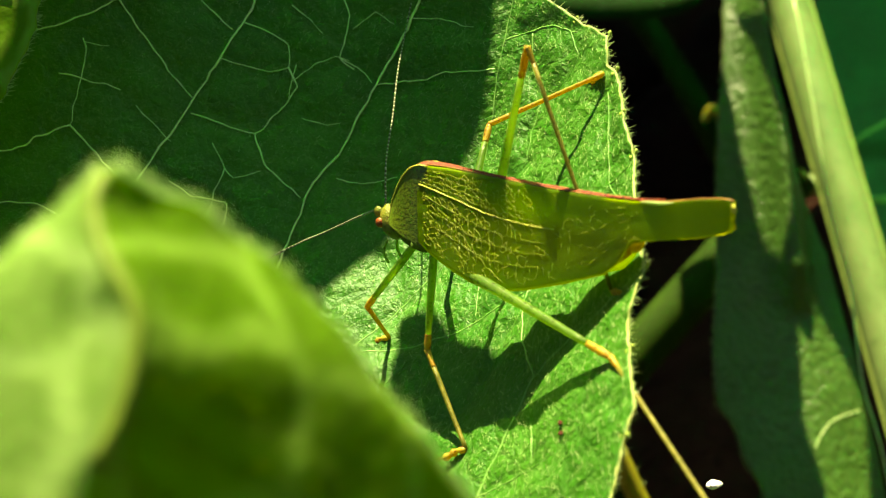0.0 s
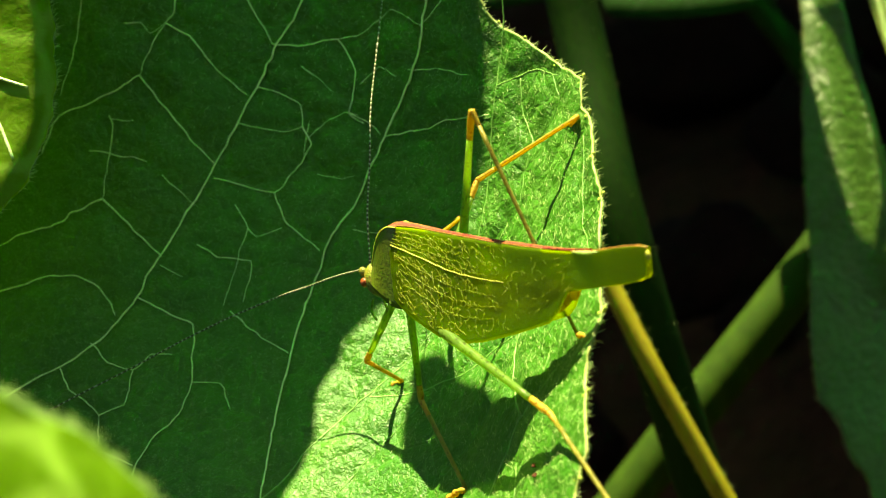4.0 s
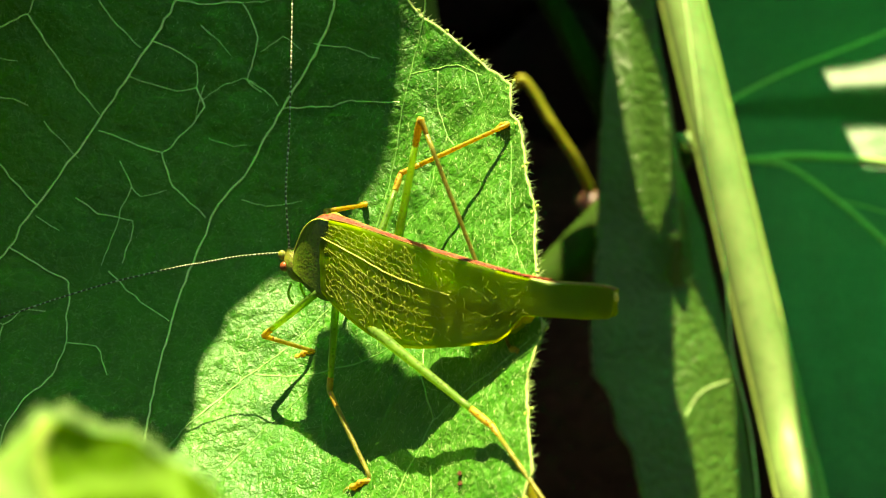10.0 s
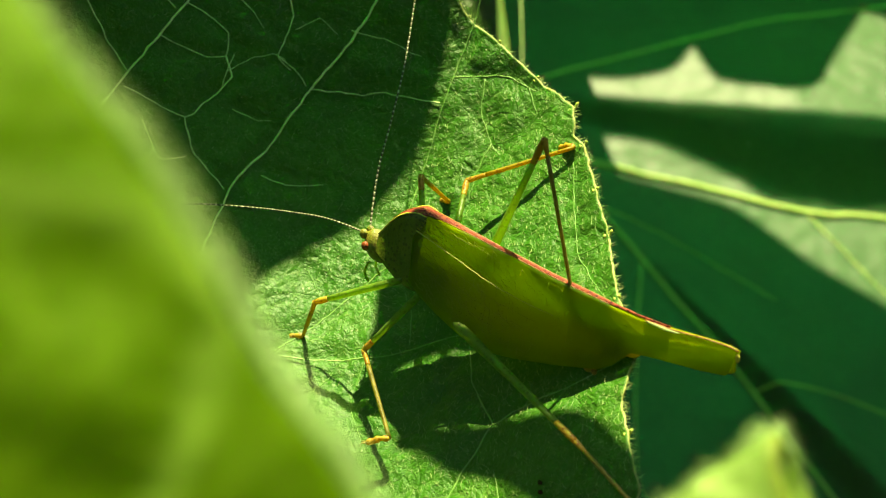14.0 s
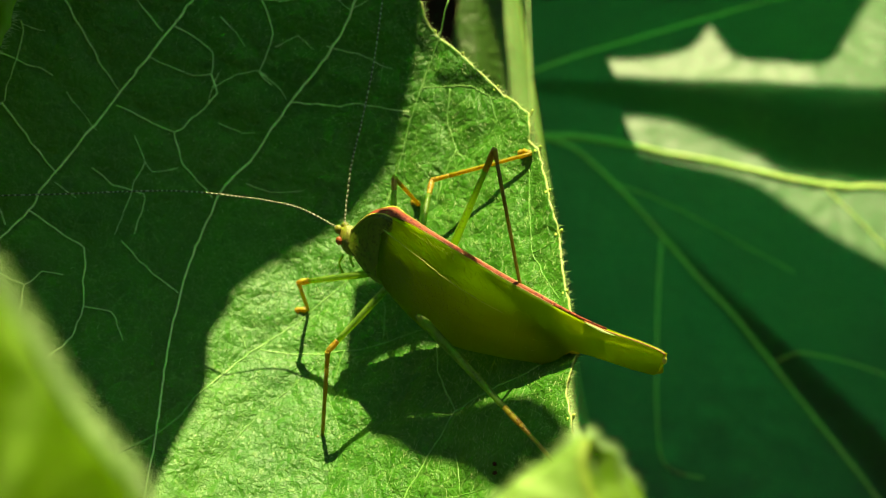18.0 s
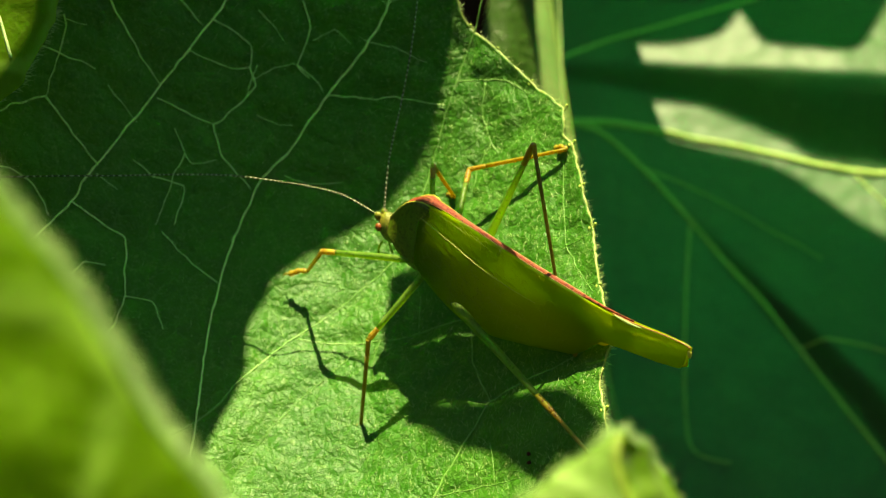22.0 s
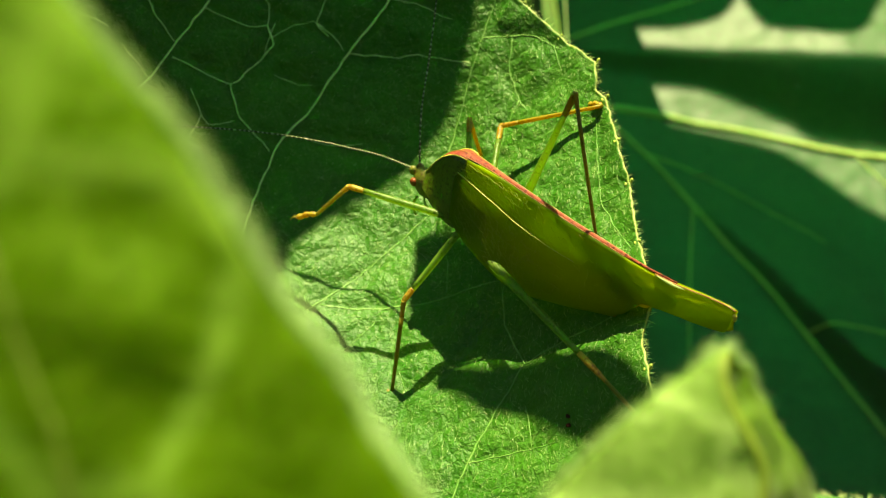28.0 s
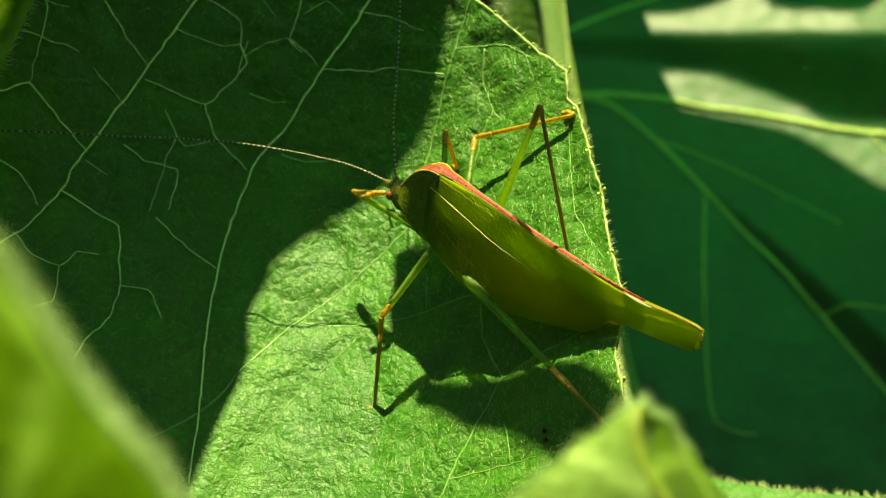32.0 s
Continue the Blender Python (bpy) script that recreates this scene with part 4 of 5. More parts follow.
stem([(-20, 70, 98), (-22.5, 95.3, 272.8), (-24.5, 122.8, 324.8), (-26, 150, 380)], 3.8, 3.6, SHADE_DARK_STEM, "upright green stem behind the leaf rim, shade painted dark")
stem([(0, 50, 98), (-5, 64, 245), (-12.5, 73, 268), (-18.5, 80, 291), (-24, 90, 312)], 1.5, 1.2, YELLOW_STEM, "thin yellow-green stem leaning in the gap")
stem([(0, 290, 98), (-14, 285, 200), (-19, 287, 222.6), (-31, 298, 250.6), (-60, 320, 300)], 3.6, 3.2, SHADE_DARK_STEM, "slender stem with its deep shade painted in")
tendril = stem([(-4, 255, 98), (-14, 255, 180), (-21, 254.5, 213), (-26, 256.7, 225.4), (-28.5, 258.7, 230.1), (-30.7, 260.7, 234.7), (-33, 262.1, 238.1), (-34.6, 262.3, 237.2), (-35.2, 262.2, 235.4)], 1.1, 0.9, YELLOW_STEM, "pale yellow stalk swaying in the dark gap")
stem([(-4, 268, 98), (-12, 258, 180), (-17, 255, 198), (-21, 252, 209)], 3.4, 2.6, SHADE_PINK_STEM, "pinkish-brown stem base, darkened for shade")

# ---- leaf over the top of the gap, its shade painted dark, and the lower leaf with a white fleck ----
top_leaf = thing("drooping_leaf", "green leaf drooping over the gap, shade painted into its colour", "leaf")
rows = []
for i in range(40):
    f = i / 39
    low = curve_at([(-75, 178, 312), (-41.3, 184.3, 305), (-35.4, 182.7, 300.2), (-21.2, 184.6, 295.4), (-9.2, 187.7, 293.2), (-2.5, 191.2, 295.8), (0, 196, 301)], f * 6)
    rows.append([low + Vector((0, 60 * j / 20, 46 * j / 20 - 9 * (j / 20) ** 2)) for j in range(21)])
part("blade", mesh_of("blade", *sheet(rows, 0.4), SHADE_DEEP_LEAF), top_leaf)
part("midrib", mesh_of("midrib", *tube([r[12] for r in rows[::3]], 0.6, 7), SHADE_DARK_STEM), top_leaf)
low_leaf = thing("lower_leaf", "hairy green leaf rim below the insect's leaf", "leaf")
rows = []
for i in range(50):
    f = i / 49
    rim = Vector((-6 + 44 * f, 13 + 4 * math.sin(3 * f), 313.0 - 5 * f + 1.2 * math.sin(7 * f)))
    rows.append([rim + Vector((0, -46 * j / 20, -30 * j / 20)) for j in range(21)])
part("blade", mesh_of("blade", *sheet(rows, -0.3), LEAF), low_leaf)
spots = []
for k in range(420):
    r = rows[rnd.randrange(49)]
    spots.append((r[0] + Vector((rnd.uniform(-0.5, 0.5), 0, 0)), Vector((rnd.uniform(-0.6, 0.6), rnd.uniform(0.3, 1), rnd.uniform(0, 1))).normalized(), rnd.uniform(0.4, 0.9), 0.035))
part("rim_hair", mesh_of("rim_hair", *hairs(spots, 7), HAIR), low_leaf, "short pale hairs along the leaf rim", kind="stuff")
part("petiole", mesh_of("petiole", *tube(smooth_line([(16, -30, 284), (18, -42, 262), (20, -40, 180), (20, -30, 98)], 8), 1.8, 10), STEM), low_leaf, "pale green leaf stalk")
fleck = clod_mesh(77, 0.5)
fleck.materials.clear()
fleck.materials.append(WHITE)
tagged(new("petal_fleck", fleck), "tiny white fleck of petal on a leaf rim", "fleck").matrix_basis = pose(0.0062, 0.0125, 0.3182, 20, 10, 30)

def speck(size, seed, material, label, spot):
    data = clod_mesh(seed, size)
    data.materials.clear()
    data.materials.append(material)
    tagged(new("leaf_speck", data), label, "speck", "specks on the leaves").matrix_basis = Matrix.Translation(spot * MM)


for k, (x, y, size) in enumerate(((9.3, 12.7, 0.13), (-12.7, 23.0, 0.12), (-13.0, 31.2, 0.1))):
    speck(size, 90 + k, WHITE, "tiny white speck on the glossy leaf", FAR_POSE @ (Vector((x, y, far_height(x, y) + 0.15)) * MM) * 1000)
speck(0.2, 97, SOIL, "tiny dark speck on the broad leaf", LEAF_POSE @ (on_leaf(17.1, -29.4, 0.1) * MM) * 1000)
speck(0.2, 98, SOIL, "tiny dark speck on the broad leaf", LEAF_POSE @ (on_leaf(17.1, -30.1, 0.1) * MM) * 1000)

# ---- unseen leaves overhead and around, added to throw the shade ----
def shade_leaf(name, label, points_right, points_left, height, bend, material):
    """A leaf spread level above; its two rims are rows of (y, x)."""
    ob = thing(name, label, "leaf")
    rows = []
    ys = [r[0] for r in points_right]
    for i in range(90):
        y = ys[0] + (ys[-1] - ys[0]) * i / 89
        lo, hi = along(points_left, y), along(points_right, y)
        rows.append([Vector((x, y, height + bend * noise.noise(Vector((x * 0.02, y * 0.02, 3.0))))) for x in (lo + (hi - lo) * j / 29 for j in range(30))])
    part("blade", mesh_of("blade", *sheet(rows, 0.4), material), ob)
    pts = [r[15] for r in rows[::6]]
    part("midrib", mesh_of("midrib", *tube(pts, 1.0, 8), FAR_VEIN), ob)
    return ob


def cast_up(u, v, z):
    """The spot at height z from which the sun's shadow falls on the broad leaf at u, v; as (y, x)."""
    p = LEAF_POSE @ (on_leaf(u, v) * MM) * 1000
    q = p + SUN_WAY * ((z - p.z) / SUN_WAY.z)
    return (q.y, q.x)


SHADE_Z = 425.0
rim_right = sorted(cast_up(u, v, SHADE_Z) for u, v in ((-20, -45), (-14, -33), (-11.6, -24.4), (-9.7, -18.5), (-9.9, -14), (-8.2, -9.2), (-4.3, -5.6), (0, -3.3), (4.4, 0), (7.4, 5.1), (9.4, 11.4), (10.1, 16.5), (12, 24), (13, 34))) + [(72, -2), (95, 2)]
rim_left = []
for k in range(25):
    v = -14 + 124 * k / 24
    p = LEAF_POSE @ (upper(upper_edge(v) - 1.5, v) * MM) * 1000
    q = p + SUN_WAY * ((SHADE_Z - p.z) / SUN_WAY.z)
    rim_left.append((q.y, q.x))
rim_left.sort()
rim_left += [(rim_left[-1][0] + 0.5, -75), (130, -75)]
shade_leaf("shading_leaf", "green leaf spread above the broad leaf, throwing its shade", rim_right, rim_left, SHADE_Z, 0.0, SHADE_LEAF)
# unseen leaf added to cover sun spots on the soil
shade_leaf("shading_leaf", "big unseen leaf added to shade the bare soil", [(640, -120), (680, -10), (760, 40), (850, 10), (930, -120)], [(640, -180), (680, -300), (760, -350), (850, -310), (930, -170)], 440, 6.0, SHADE_DEEP_LEAF)


def spot_leaf(label, low, high, z):
    """An added, unseen leaf held over the broad leaf; its two rims throw the shadow lines given on it."""
    ob = thing("shading_leaf", label, "leaf")
    lows, highs = smooth_line([(a, b, 0) for a, b in low], 8), smooth_line([(a, b, 0) for a, b in high], 8)
    rows = []
    for i in range(50):
        a, b = curve_at(lows, i / 49 * (len(lows) - 1.001)), curve_at(highs, i / 49 * (len(highs) - 1.001))
        row = []
        for j in range(15):
            p = a.lerp(b, j / 14)
            y, x = cast_up(p.x, p.y, z)
            row.append(Vector((x, y, z + 2 * math.sin(math.pi * j / 14))))
        rows.append(row)
    part("blade", mesh_of("blade", *sheet(rows, 0.4), SHADE_LEAF), ob)
    part("midrib", mesh_of("midrib", *tube([r[7] for r in rows[::4]], 0.6, 8), FAR_VEIN), ob)
    return ob


# two unseen tips added to enlarge the shadow under the insect
shadow_tip_leaf = spot_leaf("small unseen leaf tip added to widen the insect's shadow", [(5.4, -22.4), (7.6, -23.8), (11.0, -26.6), (14, -28), (16.3, -29.8), (20.5, -32.5), (25, -34.5), (30, -36)], [(5.6, -21.9), (8.3, -23.1), (11, -23.7), (15, -23.9), (19, -24.3), (21, -25.4), (23.5, -28.7), (28, -31)], 415.0)


shadow_blade_tip = spot_leaf("narrow unseen leaf tip added to fill the insect's shadow", [(2.7, -14.5), (3.6, -17.3), (6, -16.0), (10, -15.8), (15, -16.2), (18, -17.2)], [(2.8, -9), (5, -8.6), (8, -10.5), (11.5, -13.2), (15, -15.7), (18, -17.0)], 415.0)


def cast_far(x, y, z):
    """The spot at height z whose shadow falls on the glossy leaf at x, y of its own plane."""
    p = FAR_POSE @ (Vector((x, y, far_height(x, y))) * MM) * 1000
    return p + SUN_WAY * ((z - p.z) / SUN_WAY.z)


def patch_leaf(label, low, high, z, material=None):
    """An added, unseen leaf held over the glossy leaf; its front and back rims throw the shadow lines given on it."""
    ob = thing("shading_leaf", label, "leaf")
    lows, highs = smooth_line([(a, b, 0) for a, b in low], 8), smooth_line([(a, b, 0) for a, b in high], 8)
    n = 70
    rows = []
    for i in range(n):
        a, b = curve_at(lows, i / (n - 1) * (len(lows) - 1.001)), curve_at(highs, i / (n - 1) * (len(highs) - 1.001))
        rows.append([cast_far(*a.lerp(b, j / 20).xy, z) for j in range(21)])
    part("blade", mesh_of("blade", *sheet(rows, 0.4), material or VEIL_LEAF), ob)
    part("midrib", mesh_of("midrib", *tube([r[10] for r in rows[::5]], 0.8, 8), FAR_VEIN), ob)
    return ob


# unseen casters, cut so that sun patches stay open between them
patch_leaf("unseen green leaf added above the glossy leaf, shading its front", [(-37, -118), (0, -120), (60, -118), (115, -110)], [(-40, -37), (0, -36), (60, -38), (115, -40)], 338)
patch_leaf("unseen green leaf added above the glossy leaf, shading its middle", [(-41, -38), (0, -39), (60, -40), (115, -62)], [(-50, 9), (-30, 8.6), (-18, 6.4), (-0.1, 1.7), (7.3, -1.3), (13.2, -6.2), (18.8, -12.3), (24.2, -18.3), (30.8, -25.3), (115, -61)], 470)
patch_leaf("narrow unseen leaf added to shade the fold of the glossy leaf", [(-52, 17), (-23.5, 16.9), (-10.5, 15.7), (2.2, 11.1), (7.1, 8.3), (14.3, 2.3), (36, 1.2), (60, 1), (115, -2)], [(-53, 25.8), (-23.8, 24.5), (-11.1, 23.4), (7, 20.0), (18.7, 17.5), (60, 17), (115, 16)], 490, SHADE_DEEP_LEAF)
patch_leaf("unseen toothed leaf added to shade the back of the glossy leaf", [(-55, 29), (-24, 30.4), (-19.5, 30.1), (-10.2, 31.8), (-5.5, 33.8), (-2.8, 37), (-1.1, 39.8), (0.4, 35.5), (2.2, 30.5), (5.5, 27.4), (16, 24.2), (23.5, 24.6), (28, 30), (31.3, 39.5), (35.6, 50), (60, 72), (115, 80)], [(-60, 110), (0, 115), (60, 120), (115, 120)], 480)
patch_leaf("unseen green leaf added to shade the stalk end of the glossy leaf", [(-49, 4), (-40, 3), (-33, 3), (-19, 4)], [(-54, 40), (-44, 42), (-33, 39), (-27, 36)], 341)


def cast_hang(x, y, z):
    """The spot at height z whose shadow falls on the hanging leaf at x, y of its own plane."""
    p = HANG_POSE @ (Vector((x, y, hang(x, y))) * MM) * 1000
    return p + SUN_WAY * ((z - p.z) / SUN_WAY.z)


def veil_leaf(label, left, right, z):
    """An added, unseen leaf held over the hanging leaf to shape its light; rows of (y, x) for its two rims."""
    ob = thing("shading_leaf", label, "leaf")
    rows = []
    for i in range(70):
        y = -60 + 106 * i / 69
        lo, hi = along(left, y), along(right, y)
        rows.append([cast_hang(lo + (hi - lo) * j / 12, y, z) for j in range(13)])
    part("blade", mesh_of("blade", *sheet(rows, 0.4), ROOF_LEAF), ob)
    part("midrib", mesh_of("midrib", *tube([r[6] for r in rows[::5]], 0.6, 8), FAR_VEIN), ob)
    return ob


veil_leaf("unseen green leaf added above the hanging leaf, shading its outer half", [(-60, -8), (46, -14)], [(-60, 16), (-27.2, 11), (-24, 10), (-19, 8.5), (-12.2, 8.4), (-3.6, 8.3), (4.9, 7.2), (6.5, 6), (9.6, 3.1), (14, 2.2), (22.8, 0.2), (31.7, -1.4), (40.6, -3.3), (46, -4.1)], 356)
veil_leaf("unseen green leaf added above the hanging leaf, shading its inner half", [(-60, 19), (-27.1, 18.6), (-20.4, 18.7), (-15.3, 18.6), (-11.1, 16.9), (-5.9, 14.5), (0, 11), (4.9, 7.3), (7, 5.5), (14, 6.6), (23, 6.4), (31.9, 4.1), (40.9, 1.7), (46, -0.7)], [(-60, 46), (-15, 24), (10, 17), (46, 6)], 358)
# leaf mass out of view, added to keep sun and sky off the ground
canopy = thing("unseen_foliage", "unseen roof and surround of leaves, added to block light", "foliage", kind="stuff")
rnd = random.Random(11)
verts, faces = [], []
places = [(rnd.uniform(-900, 500), rnd.uniform(420, 1250), rnd.uniform(470, 600), 0) for _ in range(150)] + [(rnd.uniform(-900, 900), rnd.uniform(900, 1250), rnd.uniform(130, 560), 1) for _ in range(110)] + [(rnd.uniform(-900, -420), rnd.uniform(-100, 900), rnd.uniform(130, 560), 1) for _ in range(70)] + [(rnd.uniform(350, 800), rnd.uniform(-100, 900), rnd.uniform(130, 480), 1) for _ in range(60)] + [(rnd.uniform(-900, 900), rnd.uniform(-650, -330), rnd.uniform(130, 700), 1) for _ in range(150)]
for x, y, z, tall in places:
    sx, sy, turn = rnd.uniform(70, 110), rnd.uniform(65, 100), rnd.uniform(0, 6.28)
    lobes = rnd.choice((5, 7))
    tip = Matrix.Rotation(rnd.uniform(0.9, 1.4) if tall else rnd.uniform(-0.3, 0.3), 3, Vector((math.cos(turn), math.sin(turn), 0)))
    grid = []
    for a in range(7):
        ring = []
        for b in range(28):
            th = 2 * math.pi * b / 27
            rr = (a / 6 + 0.001) * (1 - 0.16 * (0.5 + 0.5 * math.cos(lobes * th)))
            ring.append(Vector((x, y, z)) + tip @ Vector((sx * rr * math.cos(th + turn), sy * rr * math.sin(th + turn), -14 * rr * rr + 5 * math.sin(lobes * th) * rr)))
        grid.append(ring)
    v, f = sheet(grid, 0.5)
    b = len(verts)
    verts += v
    faces += [tuple(k + b for k in q) for q in f]
part("leaves", mesh_of("leaves", verts, faces, ROOF_LEAF), canopy, kind="stuff")


# ---- the katydid; its own space: x to the head, y to its left, z up ----
BUG_AXES = Matrix(((-0.75827, -0.64930, 0.05865), (0.64400, -0.73199, 0.22240), (-0.10147, 0.20641, 0.97319)))
BUG_AT = Vector((-2.71, 6.05, 347.14)) * MM
CREST = [(-20.8, 0.15), (-19.8, 0.42), (-18, 0.5), (-16.2, 0.48), (-14.6, 0.48), (-12.6, 0.66), (-10.4, 1.0), (-4.5, 2.07), (0.3, 3.1), (4.7, 4.1), (6.2, 4.36), (6.9, 4.45), (7.5, 4.43), (8.2, 4.25), (9.1, 3.8), (10.06, 3.07), (11.6, 1.6)]
WING_LOW = [(-20.8, -1.1), (-19.9, -1.75), (-17.5, -1.95), (-14, -1.95), (-12.2, -2.0), (-11.6, -2.5), (-10.8, -3.3), (-9.6, -4.0), (-6, -4.5), (-2.6, -4.8), (-0.5, -4.8), (1.0, -4.6), (2.4, -4.0), (6.35, -1.8), (7.6, -0.9)]

katydid = thing("katydid", "green bush cricket with red-edged folded wings standing on a leaf", "insect")


def ellipse_body(stations, sides=20):
    """Stations of (x, z middle, half width, half height)."""
    verts, faces = [], []
    fine = smooth_line(stations_4(stations)[0], 4), smooth_line(stations_4(stations)[1], 4)
    rows = [(a.x, a.y, b.x, b.y) for a, b in zip(*fine)]
    for x, z, w, h in rows:
        for k in range(sides):
            a = 2 * math.pi * k / sides
            verts.append((x, max(w, 0.03) * math.cos(a), z + max(h, 0.03) * math.sin(a)))
    for i in range(len(rows) - 1):
        for k in range(sides):
            a, b = i * sides + k, i * sides + (k + 1) % sides
            faces.append((a, b, b + sides, a + sides))
    faces.append(tuple(range(sides)))
    faces.append(tuple(len(verts) - sides + k for k in range(sides)))
    return verts, faces


def stations_4(rows):
    return [(x, z, 0) for x, z, w, h in rows], [(w, h, 0) for x, z, w, h in rows]


abdomen = part("abdomen", mesh_of("abdomen", *ellipse_body([(5, -0.9, 0.85, 2.1), (2, -1.6, 0.9, 2.3), (-2, -2.2, 0.92, 2.1), (-6, -2.3, 0.74, 1.75), (-9.2, -2.2, 0.52, 1.45), (-10.6, -2.1, 0.42, 1.15), (-11.4, -2.0, 0.3, 0.8), (-11.8, -1.95, 0.08, 0.15)]), BODY), katydid, "golden-yellow abdomen seen through the wings")
for x, z, w, h in ((-5.1, -2.28, 0.79, 1.82), (-7.2, -2.26, 0.67, 1.65), (-8.7, -2.22, 0.56, 1.50), (-10.0, -2.14, 0.47, 1.28), (-10.9, -2.06, 0.38, 1.02)):
    ring = [Vector((x, w * math.cos(2 * math.pi * k / 24), z + h * math.sin(2 * math.pi * k / 24))) for k in range(25)]
    part("segment_rim", mesh_of("segment_rim", *tube(ring, 0.04, 5), BROWN_RIM), abdomen)
part("thorax", mesh_of("thorax", *ellipse_body([(4.2, -0.8, 1.1, 1.9), (6, -0.7, 1.15, 2.1), (8, -0.2, 1.15, 2.1), (10, 0.3, 1.0, 1.8), (11.2, 0.5, 0.8, 1.3)]), NECK), katydid)
ovipositor_line = smooth_line([(-10.6, 0, -2.1), (-11.9, 0, -2.3), (-12.6, 0, -1.8), (-12.9, 0, -1.2)], 5)
part("ovipositor", mesh_of("ovipositor", *tube(ovipositor_line, [0.5, 0.5, 0.5, 0.48, 0.46, 0.45, 0.43, 0.4, 0.37, 0.34, 0.3, 0.26, 0.22, 0.16, 0.1, 0.04], 8, 0.35, Vector((0, 1, 0))), BODY), katydid)

# pronotum: a flat red back between two pale lines, smooth flanks
rows = []
for i in range(25):
    g = i / 24
    x = 6.3 + 5.4 * g
    top = along(CREST, x) + 0.14 - 0.10 * max(0.0, 1 - i / 3)
    low = -1.9 + 2.2 * g ** 1.4
    disc = 0.38 + 0.50 * math.sin(math.pi * min(1.0, (1 - g) * 1.35) / 2) if g > 0.3 else 0.88 - 0.16 * ((0.3 - g) / 0.3) ** 2
    row = []
    for j in range(33):
        a = -1 + 2 * j / 32
        q = abs(a)
        if q < 0.25:
            y, z = disc * q / 0.25, top - 0.14 * (q / 0.25) ** 2
        else:
            f = (q - 0.25) / 0.75
            y, z = disc + 0.72 * f, top - 0.14 + (low - top + 0.14) * f
        row.append(Vector((x + 0.9 * q * q * (1 - g) - 0.3 * q * g, math.copysign(y, a), z)))
    rows.append(row)
pronotum = part("pronotum", mesh_of("pronotum", *sheet(rows, -0.12), NECK), katydid, "smooth green neck shield with red back")
part("keel", mesh_of("keel", *sheet([[r[k] + Vector((0, 0, 0.04)) for k in range(12, 21)] for r in rows[:24]], -0.05), RED_BACK), pronotum, "reddish-brown back of the neck shield")
for k in (12, 20):
    part("keel_line", mesh_of("keel_line", *tube([r[k] + Vector((0, 0, 0.05)) for r in rows], 0.055, 6), WING_VEIN), pronotum, "pale yellow line")
part("keel_ridge", mesh_of("keel_ridge", *tube([r[16] + Vector((0, 0, 0.03)) for r in rows[:23]], 0.07, 6), BROWN_RIM), pronotum)

# head
bm = bmesh.new()
bmesh.ops.create_uvsphere(bm, u_segments=24, v_segments=16, radius=1.0)
for v in bm.verts:
    c = v.co
    v.co = Vector((11.95 + 1.22 * c.x + 0.25 * c.z, 0.95 * c.y * (1 - 0.12 * c.z), 0.35 + 1.38 * c.z + 0.08 * noise.noise(c * 4.0))) * MM
me = bpy.data.meshes.new("head")
bm.to_mesh(me)
bm.free()
me.shade_smooth()
me.materials.append(HEAD)
head = part("head", me, katydid, "yellow-green speckled head")


def ball(name, at, radii, material, parent, label=""):
    b = bmesh.new()
    bmesh.ops.create_uvsphere(b, u_segments=18, v_segments=12, radius=1.0)
    for v in b.verts:
        v.co = Vector((at[0] + v.co.x * radii[0], at[1] + v.co.y * radii[1], at[2] + v.co.z * radii[2])) * MM
    data = bpy.data.meshes.new(name)
    b.to_mesh(data)
    b.free()
    data.shade_smooth()
    data.materials.append(material)
    return part(name, data, parent, label)


for s in (1, -1):
    ball("eye", (12.65, 0.84 * s, 0.45), (0.38, 0.30, 0.40), EYE, head, "small red-brown eye")
    ball("feeler_socket", (13.1, 0.42 * s, 1.25), (0.42, 0.3, 0.42), HEAD, head)
    pts = smooth_line([(12.6, 0.5 * s, -1.0), (13.0, 0.7 * s, -1.9), (12.6, 0.7 * s, -2.7)], 4)
    part("palp", mesh_of("palp", *tube(pts, [0.11] * 7 + [0.13, 0.08], 7), LIMB), head)


# folded wings
FLARE = [(-20.8, 0.06), (-18, 0.08), (-16, 0.10), (-14, 0.15), (-12, 0.23), (-10, 0.34), (-8, 0.46), (-6, 0.59), (-4, 0.72), (-2, 0.84), (0, 0.94), (2, 0.99), (3.5, 0.95), (5, 0.84), (6.5, 0.70), (7.6, 0.6)]


def wing_side(s, x, f):
    """A spot of one wing's outer face: s +1 or -1 for the side, f 0 at the back edge to 1 at the lower rim."""
    top, low = along(CREST, x) - 0.02, along(WING_LOW, x)
    front = min(1.0, max(0.0, (x - 1.0) / 6.0))
    y = 0.08 + 0.12 * min(1.0, max(0.0, (x + 20.8) / 8)) + 0.40 * front * front * (3 - 2 * front) + 1.9 * f * along(FLARE, x)
    return Vector((x, s * y, top + (low - top) * f))


def net_line(s, x0, f0, x1, f1, r, seed, name, owner, material, wiggle=0.02):
    """A raised vein on a wing from one spot to another, wandering a little."""
    k = max(5, int(abs(x1 - x0) / 0.22))
    pts = []
    for q in range(k + 1):
        x, f = x0 + (x1 - x0) * q / k, f0 + (f1 - f0) * q / k + wiggle * noise.noise(Vector((q * 0.55, seed * 3.7, 0.5)))
        pts.append(wing_side(s, x, min(0.99, max(0.01, f))) + Vector((0, s * 0.105, 0.025)))
    part(name, mesh_of(name, *tube(pts, [r * (1 - 0.45 * q / k) for q in range(k + 1)], 5), material), owner)


